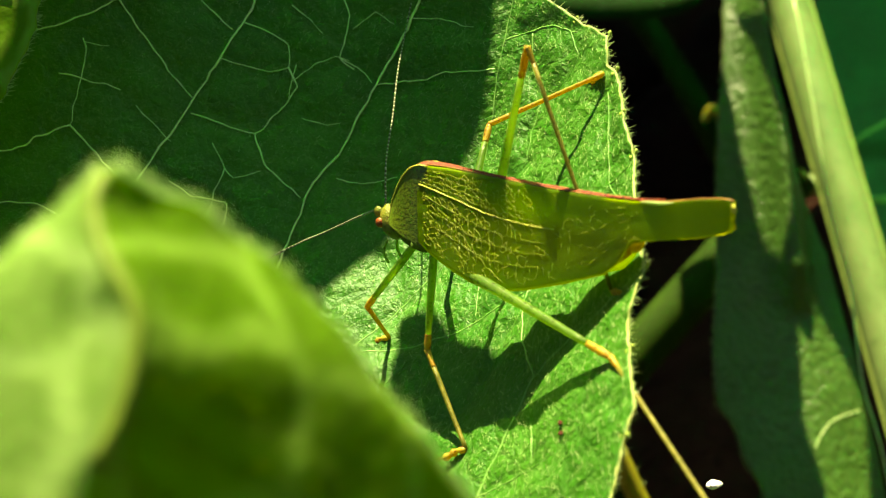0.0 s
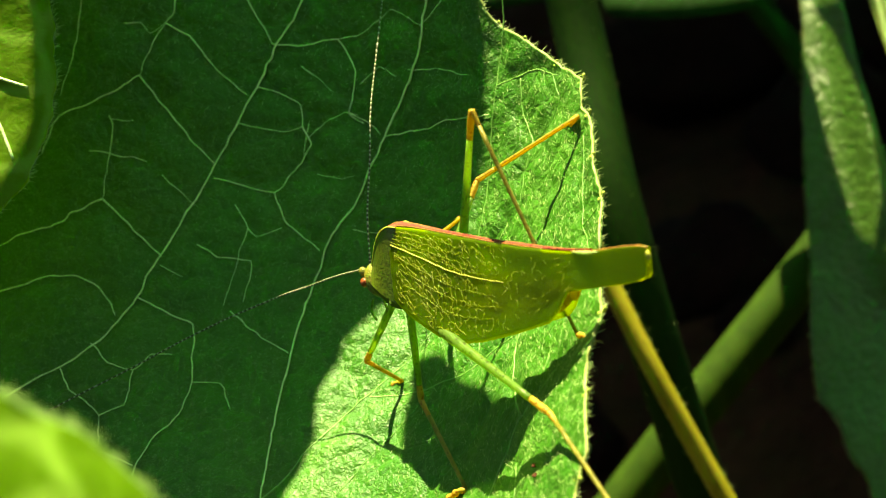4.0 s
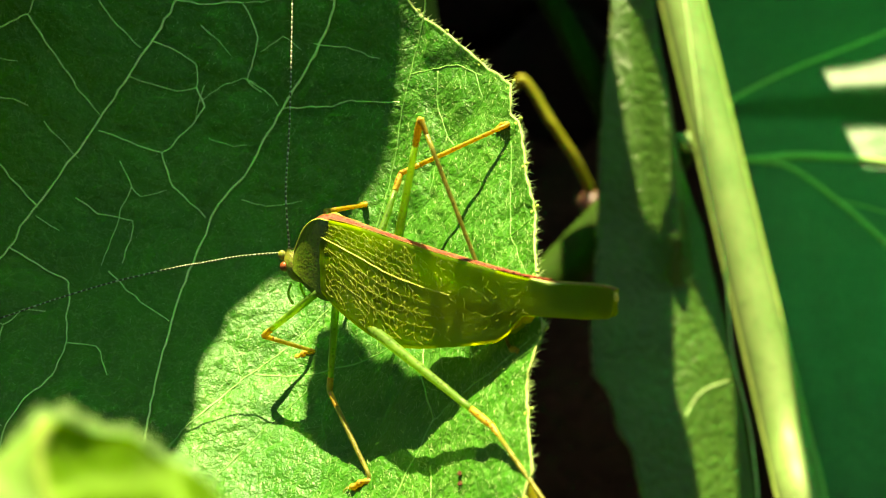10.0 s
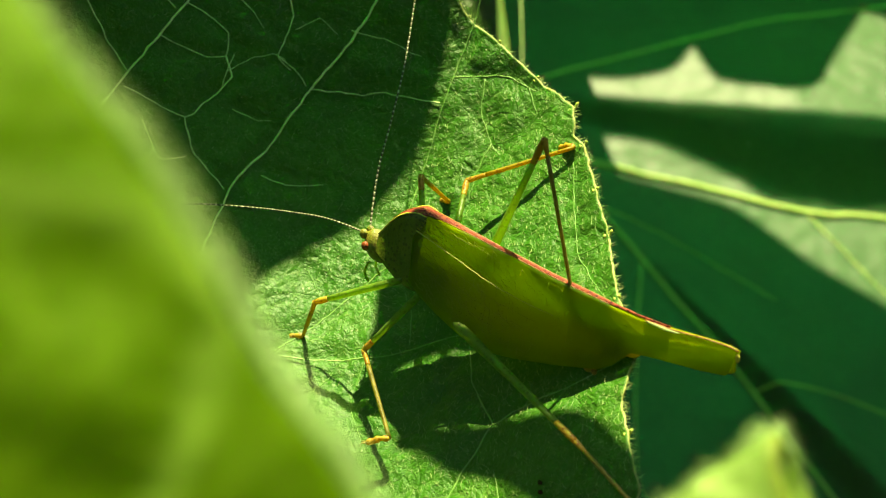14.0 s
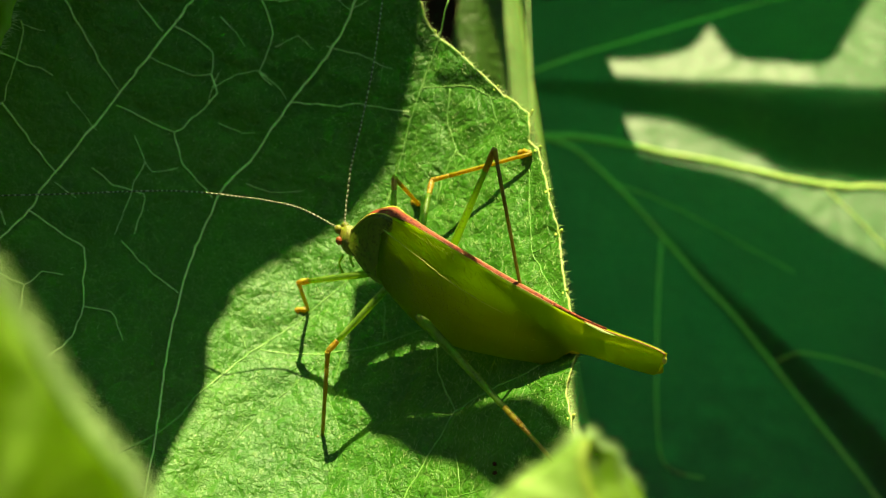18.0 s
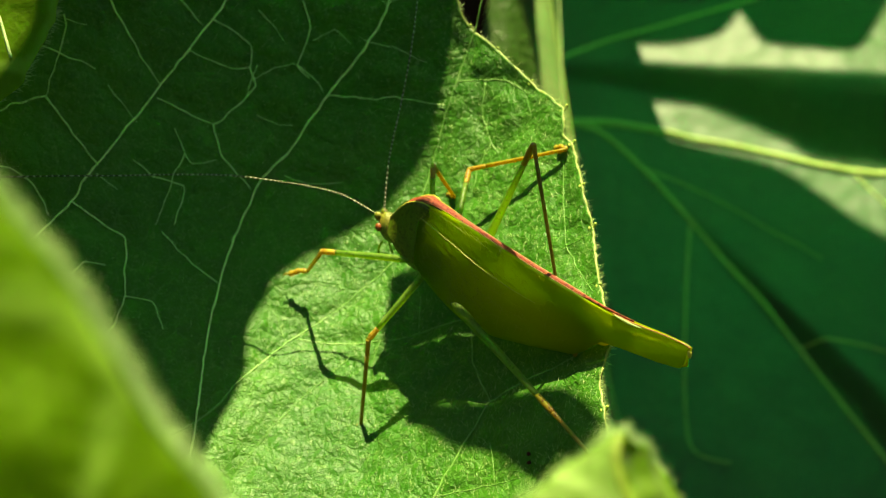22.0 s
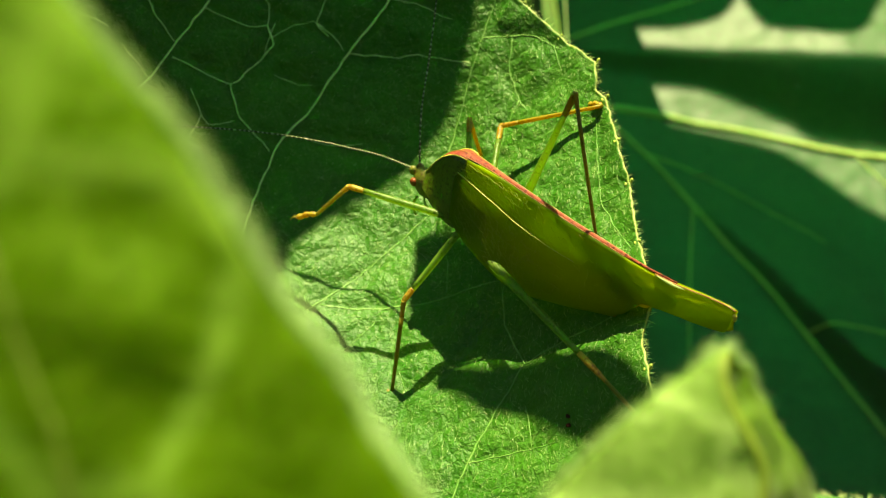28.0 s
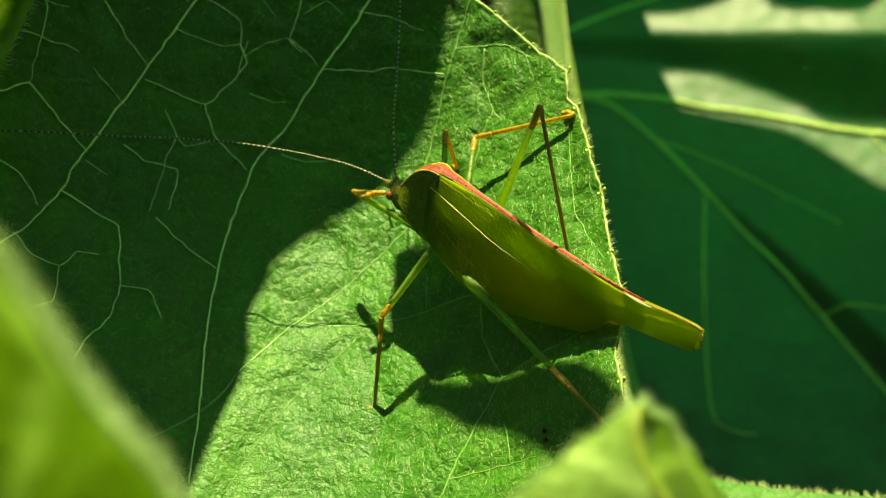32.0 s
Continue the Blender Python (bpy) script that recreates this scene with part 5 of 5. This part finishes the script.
def wing_net(s):
    """Veinlets between jittered honeycomb corners, thinning out towards the wing's tip."""
    rnd = random.Random(3)
    step_x, step_f = 0.46, 0.066
    spots = {}
    for i in range(-36, 18):
        for j in range(0, 17):
            spots[i, j] = (i * step_x * 0.87 + rnd.uniform(-0.12, 0.12), (j + (0.5 if i % 2 else 0.0) + rnd.uniform(-0.22, 0.22)) * step_f)
    verts, faces = [], []
    for (i, j), (x, f) in spots.items():
        odd = i % 2
        for q in ((i + 1, j), (i + 1, j + (1 if odd else -1)), (i, j + 1)):
            if q not in spots or (i + 2 * j + odd) % 3 == 0 and rnd.random() < 0.6:
                continue
            keep = 0.12 + 0.70 * min(1.0, max(0.0, (x + 7) / 8))
            if f > 0.45:
                keep *= 0.7
            if rnd.random() > keep:
                continue
            xe, fe = spots[q]
            if max(x, xe) > 7.1 or min(x, xe) < -13 or max(f, fe) > 0.96 or min(f, fe) < 0.03:
                continue
            pts = [wing_side(s, x + (xe - x) * g, f + (fe - f) * g + 0.008 * math.sin(math.pi * g) * rnd.uniform(-1, 1)) + Vector((0, s * 0.085, 0.02)) for g in (0, 0.5, 1)]
            r = rnd.uniform(0.013, 0.024) * min(1.0, max(0.7, (x + 9) / 8))
            v, fc = tube(pts, r, 4)
            b = len(verts)
            verts += v
            faces += [tuple(k + b for k in t) for t in fc]
    return verts, faces


for s in (1, -1):
    rows = []
    for i in range(110):
        x = -20.5 + 28.0 * i / 109
        rows.append([wing_side(s, x, j / 24) + Vector((0.5 * (j / 24) * max(0.0, 1 - i / 4), s * 0.05 * noise.noise(Vector((x * 0.35, j * 0.22, s))) * min(1.0, max(0.1, (x + 16) / 8)), 0)) for j in range(25)])
    wing = part("forewing", mesh_of("forewing", *sheet(rows, 0.07 * s), WING), katydid, "leathery green forewing with raised net of pale veins")
    if s > 0:
        net_line(s, 7.2, 0.24, -5.5, 0.42, 0.055, 1, "wing_vein", wing, WING_VEIN, 0.006)
        for k, (x0, f0, x1, f1) in enumerate(((7.2, 0.05, -1.0, 0.10), (7.2, 0.10, -2.0, 0.19), (7.2, 0.15, -3.0, 0.27), (7.1, 0.20, -3.8, 0.34), (6.8, 0.36, -4.5, 0.56), (6.2, 0.50, -5.0, 0.68), (5.4, 0.66, -4.5, 0.80))):
            net_line(s, x0, f0, x1, f1, 0.022, k + 4, "wing_vein", wing, WING_NET, 0.02)
        part("vein_net", mesh_of("vein_net", *wing_net(s), WING_NET), wing, "fine raised net of pale veinlets", kind="stuff")
inner = []
for i in range(60):
    x = -20.3 + 17.3 * i / 59
    top, low = along(CREST, x) - 0.06, along(WING_LOW, x)
    f = min(1.0, max(0.0, (-3.0 - x) / 11))
    inner.append([Vector((x, 0.03 * noise.noise(Vector((x * 0.8, j * 0.5, 4.0))), top + (low - top) * (0.12 + 0.85 * f * f * (3 - 2 * f)) * j / 16)) for j in range(17)])
hind_wing = part("hindwing", mesh_of("hindwing", *sheet(inner, 0.05), HIND_WING), katydid, "olive hindwing folded between the forewings")
back = []
for i in range(90):
    x = -15.0 + 22.0 * i / 89
    z, w = along(CREST, x), 0.22 * min(1.0, 0.25 + (x + 15.0) / 9) + 0.34 * min(1.0, max(0.0, (x - 1) / 6)) ** 2
    back.append([Vector((x, w * (-1 + 2 * j / 8), z + 0.17 * (1 - (-1 + 2 * j / 8) ** 2) + 0.02)) for j in range(9)])
wing_back = part("wing_back", mesh_of("wing_back", *sheet(back, -0.1), RED_BACK), katydid, "reddish-brown upper edge of the folded wings")
for k, r in ((0, 0.06), (8, 0.04)):
    part("edge_line", mesh_of("edge_line", *tube([p[k] + Vector((0, 0, 0.02)) for p in back[20:]], r, 6), BROWN_RIM), wing_back)
wing = [ob for ob in katydid.children if ob.name.startswith("forewing")][0]
rim = [Vector((-20.5 + 7.5 * i / 39, 0.10 + 0.05 * i / 39, along(CREST, -20.5 + 7.5 * i / 39))) for i in range(40)]
part("wing_rim", mesh_of("wing_rim", *tube(rim, [0.07 + 0.02 * noise.noise(Vector((i * 0.7, 0, 0))) for i in range(40)], 6), BROWN_RIM), wing, "brownish upper rim of the wing tip")
ball("wing_tip", (-20.45, 0.15, -0.25), (0.2, 0.12, 0.34), WING_VEIN, wing, "pale worn tip")
part("wing_nick", mesh_of("wing_nick", *tube(smooth_line([(-13.2, 0.25, 0.62), (-14.2, 0.3, 0.5), (-15.0, 0.3, 0.42), (-15.9, 0.26, 0.4)], 5), [0.03, 0.05, 0.07, 0.09, 0.10, 0.11, 0.11, 0.12, 0.12, 0.11, 0.10, 0.09, 0.08, 0.06, 0.04, 0.02], 6), HAIR), wing, "pale frayed spot at the forewing's tip")


# legs: thigh, shin and foot, each with its joint at its own origin and lying along x
def limb(name, length, radii, materials, parent, spines=0):
    """A tapered limb; materials: rows of (from, to, material) as shares of the length."""
    first = None
    for a, b, material in materials:
        n = 10
        pts = [Vector((length * (a + (b - a) * i / n), 0, 0)) for i in range(n + 1)]
        rad = [along(radii, a + (b - a) * i / n) for i in range(n + 1)]
        data = mesh_of(name, *tube(pts, rad, 9), material)
        if first is None:
            first = part(name, data, parent)
        else:
            part("joint" if b - a < 0.2 else "shaft", data, first)
    if spines:
        rnd = random.Random(spines)
        spots = [(Vector((length * rnd.uniform(0.1, 0.95), 0, 0)), Vector((0.7, rnd.uniform(-1, 1), rnd.uniform(-1, 1))).normalized(), rnd.uniform(0.25, 0.5), 0.03) for _ in range(spines)]
        part("spines", mesh_of("spines", *hairs(spots, 9), LIMB_DARK), first, kind="stuff")
    return first


def foot(parent):
    pts = smooth_line([(0, 0, 0), (0.7, 0, 0.12), (1.3, 0, 0.0), (2.0, 0, -0.1)], 4)
    ob = part("foot", mesh_of("foot", *tube(pts, [0.16, 0.22, 0.27, 0.22, 0.17, 0.25, 0.30, 0.26, 0.18, 0.26, 0.30, 0.22, 0.10], 8), LIMB_AMBER), parent, "amber foot with small claws")
    for s in (1, -1):
        part("claw", mesh_of("claw", *tube(smooth_line([(1.9, 0, -0.1), (2.3, 0.2 * s, 0.0), (2.5, 0.35 * s, -0.25)], 4), [0.07, 0.07, 0.06, 0.06, 0.05, 0.04, 0.03, 0.02, 0.01], 5), LIMB_DARK), ob)
    return ob


LEGS = {
    # hip, thigh, shin, and rows of the way in which the knee points
    "front_left": ((8.4, 1.3, -1.2), 9.0, 4.95, [(0, 0.89, 0.15, -0.44), (9.5, 0.89, 0.15, -0.44), (11.5, 0.79, 0.51, 0.35), (27.7, 0.79, 0.51, 0.35), (28.6, 0.98, -0.06, -0.19), (32, 0.98, -0.06, -0.19)]),
    "front_right": ((8.4, -1.3, -1.2), 7.9, 6.3, [(0, 0.64, -0.68, 0.35), (9.5, 0.64, -0.68, 0.35), (11.5, 0.41, -0.44, 0.8), (32, 0.41, -0.44, 0.8)]),
    "middle_left": ((6.3, 1.4, -1.6), 7.8, 8.3, [(0, 0.97, -0.19, 0.16), (9.5, 0.97, -0.19, 0.16), (11.5, 0.76, -0.24, -0.6), (13.3, 0.76, -0.24, -0.6), (15.3, 0.49, 0.87, -0.11), (32, 0.49, 0.87, -0.11)]),
    "middle_right": ((6.3, -1.4, -1.6), 9.8, 9.4, [(0, 0.59, -0.27, 0.76), (9.5, 0.59, -0.27, 0.76), (11.5, 0.44, -0.74, 0.51), (32, 0.44, -0.74, 0.51)]),
    "hind_left": ((3.8, 1.4, -3.2), 17.5, 16.9, [(0, -0.86, -0.51, 0.1), (9.5, -0.86, -0.51, 0.1), (12, -0.61, 0.6, 0.52), (32, -0.61, 0.6, 0.52)]),
    "hind_right": ((3.8, -1.4, -2.4), 16.75, 17.4, [(0, -0.12, 0.05, 0.99), (9.5, -0.12, 0.05, 0.99), (11.5, 0.18, -0.03, 0.98), (32, 0.18, -0.03, 0.98)]),
}
LEG_PARTS = {}
for key, (hip, thigh_len, shin_len, pole) in LEGS.items():
    if key.startswith("hind"):
        thigh = limb("thigh", thigh_len, [(0, 0.34), (0.15, 0.44), (0.45, 0.34), (0.85, 0.24), (0.95, 0.28), (1, 0.22)], [(0, 0.86, LIMB), (0.86, 1.0, LIMB_AMBER)], katydid)
        shin = limb("shin", shin_len, [(0, 0.24), (0.06, 0.165), (1, 0.13)], [(0, 0.07, LIMB_AMBER), (0.07, 1.0, LIMB_DARK)], katydid, 40)
    else:
        thigh = limb("thigh", thigh_len, [(0, 0.32), (0.3, 0.32), (0.85, 0.24), (0.94, 0.28), (1, 0.22)], [(0, 0.84, LIMB), (0.84, 1.0, LIMB_AMBER)], katydid)
        shin = limb("shin", shin_len, [(0, 0.24), (0.1, 0.20), (1, 0.16)], [(0, 0.18, LIMB_AMBER), (0.18, 1.0, LIMB_DARK if "left" in key else LIMB_YELLOW)], katydid, 18)
    LEG_PARTS[key] = (thigh, shin, foot(katydid))


# feelers: thin, banded pale and dark, curved
def feeler(points, bands, label):
    line = smooth_line(points, 36)
    k = len(line) - 1
    root = None
    for i in range(bands):
        a, b = i * k // bands, (i + 1) * k // bands
        for half in (0, 1):
            c = a + max(1, (b - a) * 2 // 3)
            p, q = (a, c) if not half else (c, b)
            if q <= p:
                continue
            seg = [line[n] for n in range(p, q + 1)]
            data = mesh_of("feeler", *tube(seg, [0.086 * (1 - 0.3 * n / k) for n in range(p, q + 1)], 5), FEELER if half else FEELER_DARK)
            if root is None:
                root = part("feeler", data, katydid, label)
            else:
                part("feeler_ring", data, root)
    return root


feeler_left = feeler([(0, 0, 0), (3.7, 0.6, 1.0), (6.3, 2.3, 1.7), (7.8, 3.9, 2.2), (11.2, 7.2, 3.0), (14.2, 11.0, 3.5), (17.2, 14.8, 3.8), (20.9, 19.6, 4.3), (24.5, 24.3, 4.7)], 92, "long thin feeler banded pale and dark")
feeler_right = feeler([(0, 0, 0), (0.8, -1.9, 4.2), (1.3, -4.2, 8.2), (1.9, -6.6, 12.6), (3.2, -9.3, 16.9), (4.7, -12.4, 21.8)], 58, "long thin feeler banded pale and dark")


# ---- what moves ----
BODY_ROWS = [
    (0, (-0.5, -0.2, 0.6), (4, 7.2, 7)), (1, (-0.8, -0.3, 0.5), (4, 7.5, 7)), (2, (-1.2, -0.4, 0.4), (4, 7.5, 6.8)), (2.6, (-1.6, -0.5, 0.6), (4, 7.7, 6.2)), (4.5, (-1.65, -0.5, 0.65), (4, 8.2, 6.6)),
    (6.5, (-1.75, -0.6, 0.52), (4, 8.1, 6)), (9, (-1.75, -0.45, 0.35), (3, 8.4, 4.8)), (10, (-1.25, 0.1, -0.2), (1, 7.2, 5.8)), (11, (-0.4, 0.1, -0.3), (-2, 5.4, 3)), (12, (0.08, 0.09, -0.19), (-6, 4.6, 1.1)),
    (13.5, (0.2, 0.07, -0.2), (-6, 4.5, 1)), (15.5, (0.2, 0, 0), (-6, 2.6, -0.3)), (18, (0.2, -0.03, -0.05), (-6, 1.4, -0.2)), (20, (0.1, 0.15, 0.1), (-6, 1.1, -2)),
    (22.5, (0.1, 0.2, 0.17), (-6, 1.1, -2.4)), (25.5, (0.27, 0.2, 0.17), (-6, 0.9, -2.3)), (27.5, (0.43, 0.2, 0.12), (-6, 0.1, -4.5)), (29, (0.45, 0.27, 0.2), (-6, -0.7, -5.4)), (32, (0.42, 0.15, 0.05), (-6, -1.2, -5.9)),
]
FRONT_LEFT = [
    (0, -16.9, 13.6, 334.9), (4, -17.0, 13.7, 334.9), (9, -16.5, 14.5, 335.4), (10, -14.9, 14.0, 335.6), (11, -17.6, 15, 337.2), (11.5, -19.6, 15.5, 336.0), (13, -18.4, 14.6, 335.2), (15.5, -16.8, 14.8, 335.4), (18.5, -15.9, 16.6, 336.5),
    (19, -15.3, 16.0, 336.3), (19.5, -18.8, 17.2, 340.7), (20, -19.1, 18.2, 341.2), (21, -18.2, 18.1, 340.1), (22, -19.3, 16.9, 339.4), (23, -18.6, 16.9, 340.5),
    (24.5, -19.5, 15.4, 335.9), (25.5, -17.0, 12.7, 334.6), (27.5, -14.7, 11.5, 334.6), (28, -20.3, 15.9, 342.2), (28.5, -15.7, 17.0, 346.9), (29, -13.9, 15.9, 346.8), (31, -12.9, 15.6, 347.0), (32, -11.9, 14.6, 346.9),
]
STANDS = {
    "front_left": FRONT_LEFT,
    "front_right": [(0, -10.5, 24.2, 343.5), (9, -11.9, 24.5, 343.0), (12, -5.8, 21.8, 344.4), (32, -5.8, 21.8, 344.4)],
    "middle_left": [(0, -8.6, -0.6, 333.1), (13.3, -8.2, -0.2, 333.2), (14.4, -11.5, 2.4, 336.2), (15.3, -14.2, 4.0, 331.9), (32, -13.6, 4.0, 332.0)],
    "middle_right": [(0, 3.6, 19.3, 351.9), (32, 4.3, 18.0, 351.8)],
    "hind_left": [(0, 11.7, -22.5, 341.5), (32, 11.5, -22.3, 341.5)],
    "hind_right": [(0, 4.4, -0.6, 344.4), (9, 4.3, -0.5, 344.3), (16, 3.6, 0.1, 343.9), (32, 3.6, 0.1, 343.9)],
}


def spread(rows, t):
    """Values between rows of (t, ...), eased."""
    for a, b in zip(rows, rows[1:]):
        if t <= b[0]:
            f = min(1.0, max(0.0, (t - a[0]) / (b[0] - a[0])))
            f = f * f * (3 - 2 * f)
            return [p + (q - p) * f for p, q in zip(a[1:], b[1:])]
    return list(rows[-1][1:])


def body_at(t):
    v = spread([(r[0], *r[1], *r[2]) for r in BODY_ROWS], t)
    turn = Vector([radians(c) for c in v[3:]])
    spin = Matrix.Rotation(turn.length, 3, turn.normalized()) if turn.length > 1e-9 else Matrix.Identity(3)
    m = (BUG_AXES @ spin).to_4x4()
    m.translation = BUG_AT + Vector(v[:3]) * MM
    return m


def lie(start, end, up):
    """A pose at start with x towards end and z near up, in metres."""
    x = (end - start).normalized()
    y = Vector(up).cross(x).normalized()
    m = Matrix((x, y, x.cross(y))).transposed().to_4x4()
    m.translation = start
    return m


def leg_rows(key, times):
    hip, a, b, pole = LEGS[key]
    hip, a, b = Vector(hip) * MM, a * MM, b * MM
    thigh, shin, toes = [], [], []
    for t in times:
        local = body_at(t).inverted() @ (Vector(spread(STANDS[key], t)) * MM)
        span = local - hip
        d = min(span.length, (a + b) * 0.995)
        d = max(d, abs(a - b) * 1.02)
        way = span.normalized()
        end = hip + way * d
        k = (a * a - b * b + d * d) / (2 * d)
        rise = math.sqrt(max(a * a - k * k, 1e-12))
        bend = Vector(spread(pole, t))
        bend = bend - way * bend.dot(way)
        knee = hip + way * k + bend.normalized() * rise
        thigh.append((t, lie(hip, knee, (0.1, 0.2, 1))))
        shin.append((t, lie(knee, end, (0.3, 0.2, 1))))
        ahead = Vector((1.0, -0.3 if "right" in key else 0.5, -0.25)) if "hind" not in key else Vector((-1.0, 0.1, -0.2))
        toes.append((t, lie(end, end + ahead, (0, 0, 1))))
    return thigh, shin, toes


FEELER_TURNS = {
    # turn of the feeler about its root, degrees about the insect's axes
    "left": [(0, -9, 26, -18), (0.6, -13, 25, -19), (1.2, -17.8, 30, -18.4), (1.8, -22, 29, -16), (2.4, -23.8, 18, -11.4), (3, -20, 11, -8), (3.6, -11, 15.3, -7), (4.2, -6, 18, -6.3), (6.6, -7.6, 10.4, 1.4), (9.1, -11, 9, 9.1), (10.5, 4, 20, 8), (12.5, 10, 19, -14), (15.5, 4, 5, -2), (19, 0, 0, 0), (25.5, 3, 3, 0), (28, 15, 17, -8), (30, 13, 10, 3), (32, 13, 10, 3)],
    "right": [(0, 2, 33, -22), (1, 1, 30.5, -26), (2, -6, 28, -30), (4, -7, 23, -29), (9, -4, 28, -20), (10.5, -6, 0, -4), (13, 9, 4, 0), (19, 0, 0, 0), (28, -4, 7, 0), (32, -4, 10, 4)],
}


def motions():
    times = [0, 0.6, 1.2, 1.8, 2.4, 3, 3.6, 4.2, 4.5, 6.5, 8, 9, 9.5, 10, 10.5, 11, 11.5, 12, 13, 13.5, 14, 14.4, 14.8, 15.3, 16, 17, 18, 18.5, 18.8, 19, 19.25, 19.5, 20, 20.5, 21, 21.5, 22, 22.5, 23, 23.7, 24.5, 25, 25.5, 26.5, 27.5, 27.75, 28, 28.25, 28.5, 28.75, 29, 30, 31, 31.5, 32]
    walk(katydid, [(t, body_at(t)) for t in times])
    foot_spot = tendril.matrix_basis.translation * 1
    walk(tendril, [(t, Matrix.Translation(foot_spot) @ Matrix.Rotation(radians(a), 4, "Y")) for t, a in ((0, 7.5), (1.4, 6.0), (2, 4.0), (2.8, 6.5), (4, 7.5), (9, 7.5), (9.4, 5.5), (9.7, 1.5), (10, 0), (11, 0), (32, 0))])
    walk(near_leaf, [(t, pose(x * MM, 0, z * MM)) for t, x, z in ((0, -0.5, -2.5), (1, -0.5, -3.6), (2, -0.5, -4.2), (4, -0.6, -3.9), (9, -0.6, -3.5), (10, -1.8, -2.8), (10.6, -0.8, -1.3), (11, -0.2, -0.3), (12, 0, -1.0), (13, 0, -1.6), (13.5, 0, -0.6), (15.5, 0, -0.4), (17, 0, -1.1), (19, 0.3, -0.5), (23, -0.2, -0.5), (28, 0, -0.4), (30, -0.2, -0.7), (32, 0.1, -0.9))])
    walk(side_leaf, [(t, pose(x * MM, 0, 0)) for t, x in ((0, -0.4), (12, -0.4), (12.5, -1), (13, -1.3), (13.5, -1.15), (15.5, -0.5), (17, -0.2), (18, -0.9), (19, -0.4), (22, -0.7), (23, -0.25), (24, -0.75), (25, -0.1), (25.5, -0.5), (27.5, 0.2), (28, -0.3), (29, 0.1), (30, -0.3), (31, -0.8), (32, -0.9))])
    sway = LEAF_POSE.to_3x3() @ Vector((16, -3.6, 0)) * MM
    walk(shadow_tip_leaf, [(t, Matrix.Translation(sway * d)) for t, d in ((0, 1), (8.5, 1), (11.5, 0.12), (13, 0), (32, 0))])
    drift = LEAF_POSE.to_3x3() @ Vector((-4.4, -3.6, 0)) * MM
    walk(shadow_blade_tip, [(t, Matrix.Translation(drift * d)) for t, d in ((0, 1), (9, 1), (11.5, 0.1), (13, 0), (32, 0))])
    for key in LEGS:
        for ob, rows in zip(LEG_PARTS[key], leg_rows(key, times)):
            walk(ob, rows)
    for ob, side, root in ((feeler_left, "left", (13.3, 0.45, 1.45)), (feeler_right, "right", (13.2, -0.45, 1.5))):
        keyed = []
        for t in times:
            turn = Vector([radians(c) for c in spread(FEELER_TURNS[side], t)])
            m = Matrix.Rotation(turn.length, 4, turn.normalized()) if turn.length > 1e-6 else Matrix.Identity(4)
            m.translation = Vector(root) * MM
            keyed.append((t, m))
        walk(ob, keyed)


motions()
